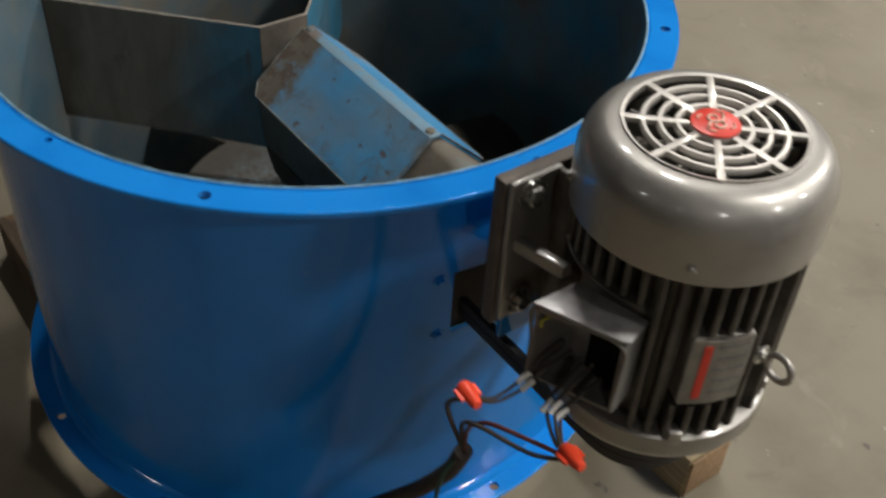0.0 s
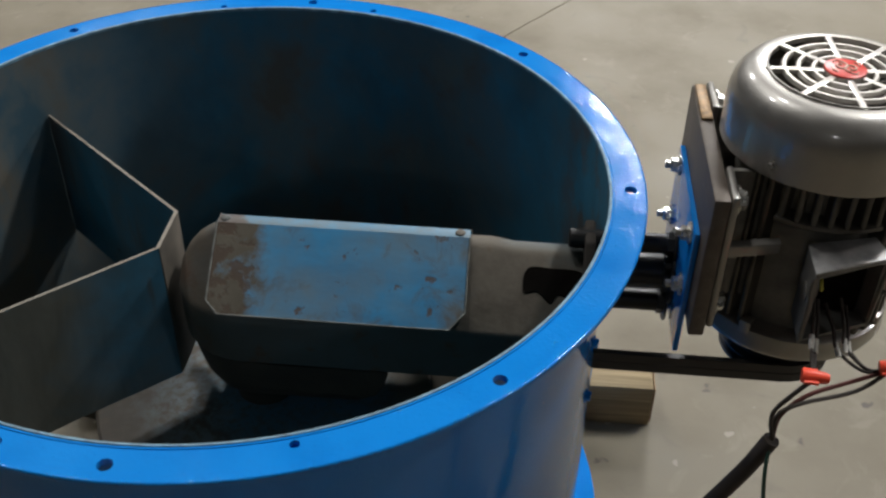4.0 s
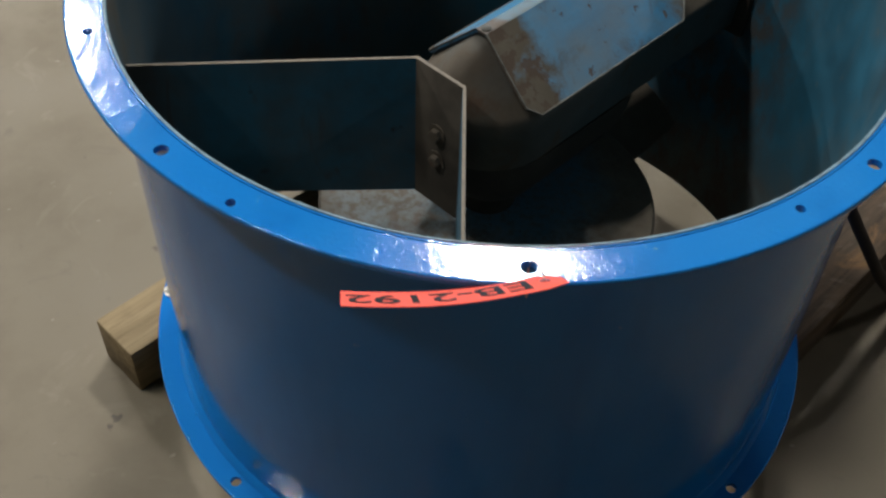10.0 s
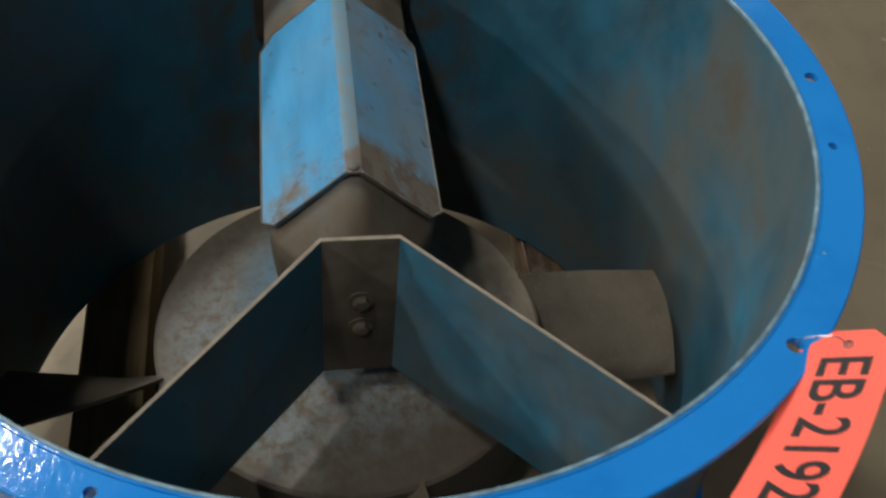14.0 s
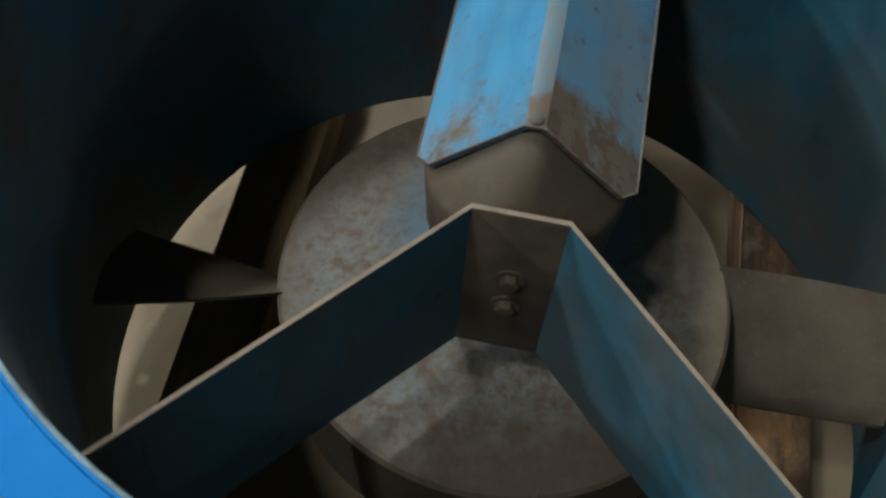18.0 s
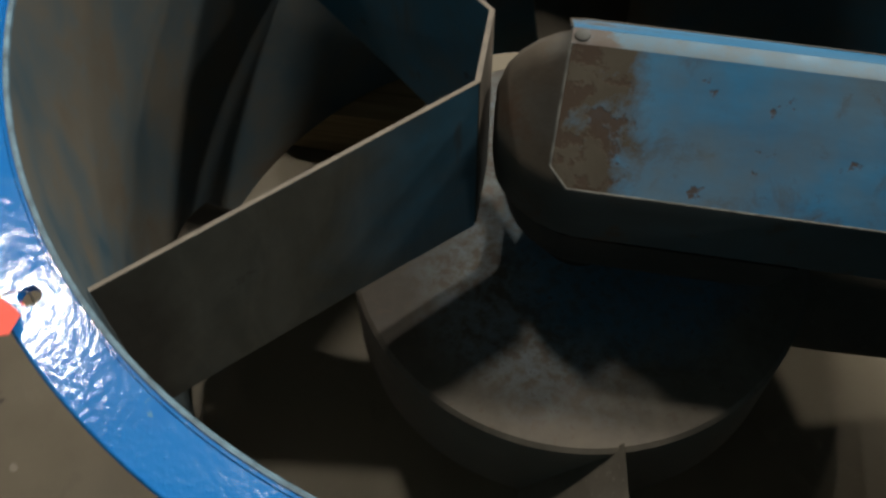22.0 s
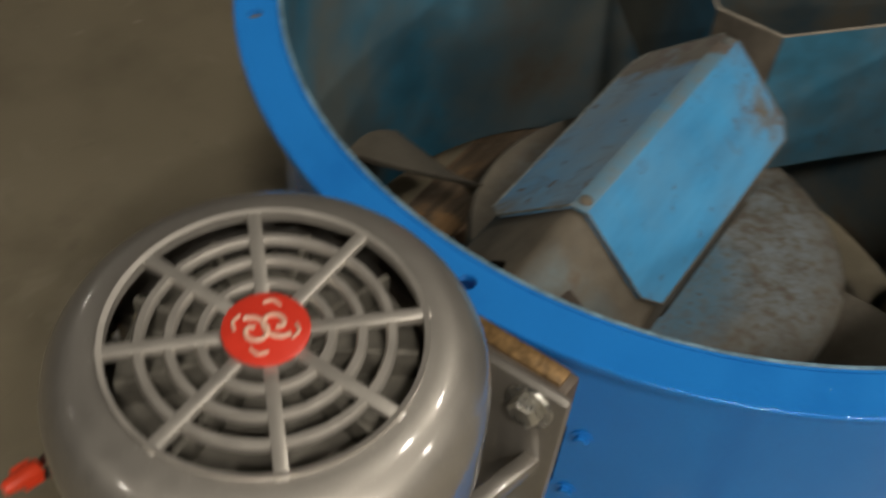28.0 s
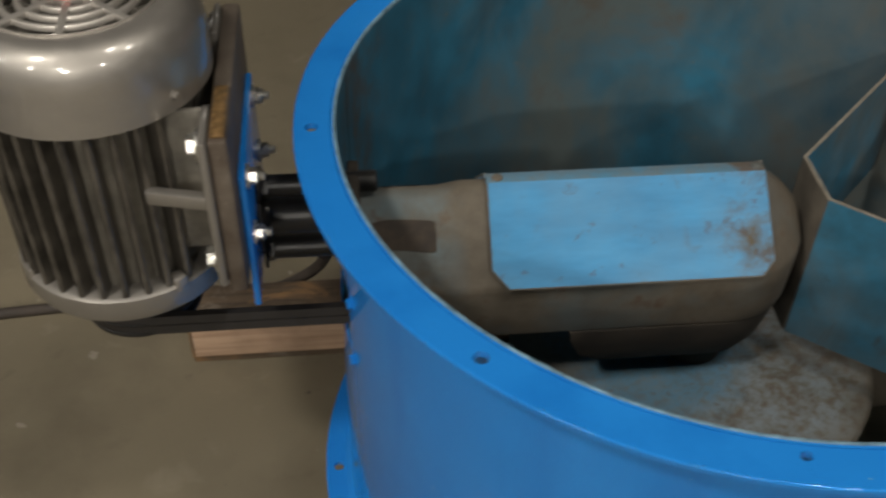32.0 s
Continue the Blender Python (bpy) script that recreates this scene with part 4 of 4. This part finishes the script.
for s in (-1, 1):
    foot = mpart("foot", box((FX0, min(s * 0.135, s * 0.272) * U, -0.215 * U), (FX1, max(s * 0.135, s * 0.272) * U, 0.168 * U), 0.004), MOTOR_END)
    pts = [[tuple(Vector((x * U, s * y * U, z * U))) for x, y in ((1.205 - MX, 0.256), (1.205 - MX, 0.228), (1.335 - MX, 0.198), (1.335 - MX, 0.226))] for z in (-0.014, 0.02)]
    mpart("foot_web", soften(loft(pts), 0.003), MOTOR_END, foot)
    pts = [[tuple(Vector((x * U, s * y * U, z * U))) for x, y in ((1.205 - MX, 0.136), (1.205 - MX, 0.152), (1.31 - MX, 0.152), (1.31 - MX, 0.136))] for z in (-0.2, 0.164)]
    # inner rib in the shaded grey, painting the dark of the foot recess
    mpart("foot_web", soften(loft(pts), 0.003), FIN, foot)
    for z in (0.13, -0.166):
        mpart("foot_bolt", hexhead(Vector((FX1, s * 0.222 * U, z * U)), (1, 0, 0), 0.0105, 0.011), STEEL, foot, "zinc hex bolt")
# open conduit box on the side
cb = [(1.391 - MX, -0.343), (1.566 - MX, -0.268), (1.548 - MX, -0.196), (1.392 - MX, -0.236)]
outer = [[(x * U, y * U, z * U) for x, y in cb] for z in (-0.175, 0.022)]
bm = bmesh.new()
V = [[bm.verts.new(p) for p in lay] for lay in outer]
for j in (1, 2, 3):
    k = (j + 1) % 4
    bm.faces.new((V[0][j], V[0][k], V[1][k], V[1][j]))
bm.faces.new(V[1])
bm.faces.new(V[0])
bmesh.ops.recalc_face_normals(bm, faces=bm.faces)
geo = bmesh.ops.solidify(bm, geom=bm.faces[:], thickness=0.004)
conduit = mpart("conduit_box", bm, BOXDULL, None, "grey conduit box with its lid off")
mpart("box_roof", soften(loft([[(x * U, y * U, z * U) for x, y in ((1.386 - MX, -0.35), (1.56 - MX, -0.276), (1.571 - MX, -0.262), (1.55 - MX, -0.194), (1.389 - MX, -0.238))] for z in (0.0265, 0.0325)]), 0.001), BOXLIT, conduit, "grey top of the conduit box, painted paler for the light on it")
# black slab standing in for the shade inside the open box
mpart("box_inner_shade", box(((1.405 - MX) * U, -0.232 * U, -0.165 * U), ((1.54 - MX) * U, -0.212 * U, 0.014 * U)), VOIDSHADE, conduit)
mpart("box_lid_rim", tube([(x * U, y * U, z * U) for x, y, z in ((1.391 - MX, -0.344, -0.175), (1.391 - MX, -0.345, -0.07), (1.391 - MX, -0.345, 0.02), (1.476 - MX, -0.308, 0.022), (1.56 - MX, -0.272, 0.014), (1.567 - MX, -0.269, -0.06), (1.562 - MX, -0.27, -0.165))], 0.0022, 6, 6), FIN, conduit)
mpart("knockout", rod(((1.3905 - MX) * U, -0.295 * U, -0.06 * U), ((1.388 - MX) * U, -0.295 * U, -0.06 * U), 0.011, 20, 0.0006), FIN, conduit, "round stamped knockout")
# nameplate and eye bolt
pl = []
for a in (-39.5, -33, -27, -21, -15, -8.5):
    pl.append([(r * U * math.cos(radians(a)), r * U * math.sin(radians(a)), z * U) for r, z in ((0.2412, -0.153), (0.244, -0.153), (0.244, 0.026), (0.2412, 0.026))])
plate = mpart("nameplate", loft(pl), PLATE, None, "dull metal rating plate with a red stripe")
rs = []
for a in (-33.5, -31.5, -29.5):
    rs.append([(r * U * math.cos(radians(a)), r * U * math.sin(radians(a)), z * U) for r, z in ((0.2442, -0.136), (0.2452, -0.136), (0.2452, 0.012), (0.2442, 0.012))])
mpart("red_stripe", loft(rs), BADGE, plate)
for k in range(5):
    z = 0.004 - 0.032 * k
    rs = []
    for a in (-26, -21, -16, -11):
        rs.append([(r * U * math.cos(radians(a)), r * U * math.sin(radians(a)), q * U) for r, q in ((0.2442, z), (0.2448, z), (0.2448, z + 0.009), (0.2442, z + 0.009))])
    mpart("text_bar", loft(rs), BOXDULL, plate)
boss = mpart("plate_boss", box((0.18 * U, -0.064 * U, -0.16 * U), (0.236 * U, 0.064 * U, 0.032 * U), 0.003), MOTOR)
boss.matrix_local = pose(0, 0, 0, 0, 0, -24)
ring = [(0.288 * U + 0.029 * U * math.cos(q), 0.004 * U, -0.055 * U + 0.029 * U * math.sin(q)) for q in [2 * math.pi * i / 14 for i in range(15)]]
eye = mpart("eye_bolt", tube(ring, 0.0034, 10, 4), MOTOR, None, "steel lifting eye")
mpart("eye_shank", rod((0.19 * U, 0.004 * U, -0.055 * U), (0.262 * U, 0.004 * U, -0.055 * U), 0.005, 14), STEEL, eye)
mpart("eye_collar", rod((0.238 * U, 0.004 * U, -0.055 * U), (0.246 * U, 0.004 * U, -0.055 * U), 0.0105, 14), STEEL, eye)

# ---- drive belts ----
for z in (-0.438, -0.468):
    line = []
    for cx, a0 in ((MX, -90), (0.0, 90)):
        for k in range(17):
            a = radians(a0 + 180 * k / 16)
            line.append((cx + 0.136 * math.cos(a), 0.136 * math.sin(a)))
    secs = []
    for i, (x, y) in enumerate(line):
        cx = MX if i < 17 else 0.0
        d = Vector((x - cx, y)).normalized()
        secs.append([tuple(w(x + d.x * q, y + d.y * q, z + h)) for q, h in ((-0.013, -0.008), (0.011, -0.0135), (0.011, 0.0135), (-0.013, 0.008))])
    secs.append(secs[0])
    bm = loft(secs, False)
    bmesh.ops.remove_doubles(bm, verts=bm.verts, dist=1e-5)
    tagged(part("drive_belt", bm, RUBBER), "black rubber v-belt running from motor pulley into casing", "belt", "drive belts")

# ---- supply cable, wires and connectors ----
end = w(1.355, -0.452, -0.38)
cable = empty("power_cable", "thick black power cable hanging down to the floor", "cable", (0, 0, 0))
part("sheath", tube([end, w(1.31, -0.452, -0.5), w(1.22, -0.47, -0.66), w(1.13, -0.52, -0.785), w(1.065, -0.595, -0.885), w(1.03, -0.7, -1.02), w(1.025, -0.82, -1.15), w(1.08, -0.91, -1.3), w(1.22, -0.955, -1.42), w(1.42, -0.968, -1.456), w(1.66, -0.965, -1.456), w(2.0, -0.95, -1.456), w(2.4, -0.915, -1.456), w(3.4, -0.8, -1.456), w(6.0, -0.7, -1.456), w(12, -1.4, -1.456)], 0.0094, 14, 10), SHEATH, cable)


def wire(points, material, r=0.0024, label=""):
    return part("wire", tube(points, r, 8, 8), material, cable, label)


n1, n2, n3 = w(1.602, -0.383, -0.195), w(1.402, -0.484, -0.137), w(1.485, -0.578, -0.808)
wire([end, w(1.36, -0.45, -0.3), w(1.41, -0.44, -0.24), w(1.5, -0.41, -0.22), n1], RED_WIRE)
wire([end, w(1.35, -0.46, -0.29), w(1.4, -0.455, -0.25), w(1.52, -0.42, -0.235), n1], SHEATH)
wire([end, w(1.33, -0.48, -0.27), w(1.35, -0.5, -0.19), n2], SHEATH)
wire([end, w(1.345, -0.5, -0.45), w(1.365, -0.54, -0.6), w(1.4, -0.575, -0.74), n3], GREEN_WIRE, 0.0022, "thin green earth wire")
for a, m, b in (((1.46, -0.25, -0.12), (1.478, -0.352, -0.172), n1), ((1.49, -0.25, -0.1), (1.495, -0.345, -0.165), n1), ((1.51, -0.24, -0.13), (1.508, -0.338, -0.178), n1), ((1.42, -0.27, -0.08), (1.412, -0.362, -0.145), n2), ((1.435, -0.26, -0.1), (1.424, -0.36, -0.158), n2)):
    a, m = w(*a), w(*m)
    wire([a, a.lerp(m, 0.6) + Vector((0, -0.002, 0.003)), m, m.lerp(b, 0.5) + Vector((0, -0.004, -0.012)), b], SHEATH, 0.0019)
    q = (m - a).normalized() * 0.008
    part("wire_marker", rod(m + q, m - q, 0.003, 10), WHITE_WIRE, cable, "white wire marker sleeve")
wire([w(1.42, -0.25, 0.0), w(1.412, -0.3, 0.002), w(1.408, -0.328, -0.002), w(1.41, -0.333, -0.016)], YELLOW_WIRE, 0.0018, "short yellow wire")


def nut_on(p, d, label):
    """A ribbed cone-shaped twist connector."""
    p, d = Vector(p), Vector(d).normalized()
    bm = lathe([(0, -0.004), (0.0072, -0.004), (0.0078, 0.0), (0.0075, 0.007), (0.0055, 0.02), (0.0043, 0.0228), (0, 0.0232)], 16, closed=False)
    for i in range(2):
        bmesh.ops.create_cube(bm, size=1, matrix=Matrix.Rotation(math.pi * i, 4, "Z") @ Matrix.Translation((0.0083, 0, 0.005)) @ Matrix.Diagonal((0.005, 0.0026, 0.014, 1)))
    bm.transform(Matrix.Translation(p) @ d.to_track_quat("Z", "Y").to_matrix().to_4x4())
    return tagged(part("wire_connector", bm, ORANGE), label, "wire connector", "wire connectors")


nut_on(n1 - Vector((0.01, 0.0, -0.002)), (0.8, -0.1, 0.12), "orange-red twist-on wire connector at the end of the wires")
nut_on(n2 - Vector((0.012, 0, 0)), (0.8, -0.1, 0.02), "orange-red twist-on wire connector at the end of the wires")
nut_on(n3, (0.55, -0.25, 0.1), "small orange-red connector on the green earth wire")

# ---- the tag tied to the flange ----
e1, e2, ey = w(-0.975, -0.511, -0.018), w(-1.063, -0.6, 0.095), w(-0.745, -0.772, 0.045)
mid = (e1 + e2) / 2
ax = (mid - ey).normalized()
up = (e2 - e1).normalized()
up = (up - ax * up.dot(ax)).normalized()
nn = ax.cross(up)
roll = radians(-1.0)
up, nn = up * math.cos(roll) + nn * math.sin(roll), nn * math.cos(roll) - up * math.sin(roll)
frame_m = Matrix((ax, up, nn)).transposed().to_4x4()
frame_m.translation = ey
tag = empty("paper_tag", "orange-red card tag with black handwriting wired to the flange", "tag", (0, 0, 0))
tag.matrix_world = frame_m
L, B = (mid - ey).length, 0.0385
bend = lambda x, z: z - 0.006 * math.sin(math.pi * min(1, max(0, x / L)))
NX = 12
xs = [-0.016, 0.004] + [0.004 + (L - 0.004) * k / NX for k in range(1, NX + 1)]
lay = []
for x in xs:
    hb = B * 0.42 + B * 0.58 * min(1, (x + 0.016) / 0.02)
    lay.append([(x, -hb, bend(x, 0)), (x, hb, bend(x, 0)), (x, hb, bend(x, 0.0006)), (x, -hb, bend(x, 0.0006))])
part("card", loft(lay), TAG, tag)
part("eyelet", lathe([(0.0022, 0.0002), (0.0042, 0.0002), (0.0042, 0.0014), (0.0022, 0.0014)], 20), STEEL, tag)
curve = bpy.data.curves.new("writing", "FONT")
curve.body, curve.size, curve.align_x, curve.align_y = "EB-2192", 0.042, "LEFT", "CENTER"
curve.extrude, curve.offset = 0.0002, 0.0005
tmp = new("writing_curve", curve)
bpy.context.view_layer.update()
me = bpy.data.meshes.new_from_object(tmp.evaluated_get(bpy.context.evaluated_depsgraph_get()))
bpy.data.objects.remove(tmp)
wx = max(v.co.x for v in me.vertices)
for v in me.vertices:
    v.co.x = 0.01 + v.co.x * (L - 0.014) / wx
    v.co.y *= 1.38
    v.co.z = bend(v.co.x, 0.0009 + v.co.z * 0.5)
me.materials.append(INK)
text = new("writing", me)
text.parent = tag
text["label"] = "black hand-lettered characters"
hole = pol(1.0, -135, -0.004)
inv = frame_m.inverted()
part("wire_loop", tube([Vector((0, 0, 0.001)), inv @ (ey + (hole - ey) * 0.4 + Vector((0, 0, 0.012))), inv @ (hole + Vector((0, 0, 0.006))), inv @ (hole - Vector((0.004, 0.004, 0.03)))], 0.0006, 6, 8), STEEL, tag)

# ---- a cart further back ----
cart = empty("shop_cart", "blue steel shop cart on casters standing on the floor", "cart", (0, 0, 0))
cx0, cx1, cy0, cy1, cz = 4.06 * U, 7.0 * U, 0.2 * U, 2.28 * U, 0.15
for a, b in (((cx0, cy0, cz), (cx0 + 0.05, cy1, cz + 0.07)), ((cx1, cy0, cz), (cx1 + 0.05, cy1, cz + 0.07)), ((cx0 + 0.0505, cy1 - 0.05, cz), (cx1 - 0.0005, cy1, cz + 0.07)), ((cx0 + 0.0505, cy0, cz), (cx1 - 0.0005, cy0 + 0.05, cz + 0.07))):
    part("rail", box(a, b, 0.004), CART, cart)
for x in (cx0, cx1):
    for y in (cy0, cy1 - 0.05):
        part("post", box((x + 0.002, y + 0.002, cz + 0.0702), (x + 0.046, y + 0.046, 0.95), 0.003), CART, cart)
        cxx, cyy = x + 0.03 + (0.04 if x == cx0 else -0.04), y + (0.02 if y > 1 else 0.09)
        part("caster_fork", box((cxx - 0.018, cyy - 0.02, 0.06), (cxx + 0.018, cyy + 0.02, cz), 0.003), BLACK, cart)
        part("caster_wheel", rod((cxx - 0.016, cyy, 0.045), (cxx + 0.016, cyy, 0.045), 0.045, 24, 0.004), WHEEL, cart)
part("shelf", box((cx0 + 0.0505, cy0 + 0.0505, 0.85), (cx1 - 0.0005, cy1 - 0.0505, 0.87), 0.003), CART, cart)
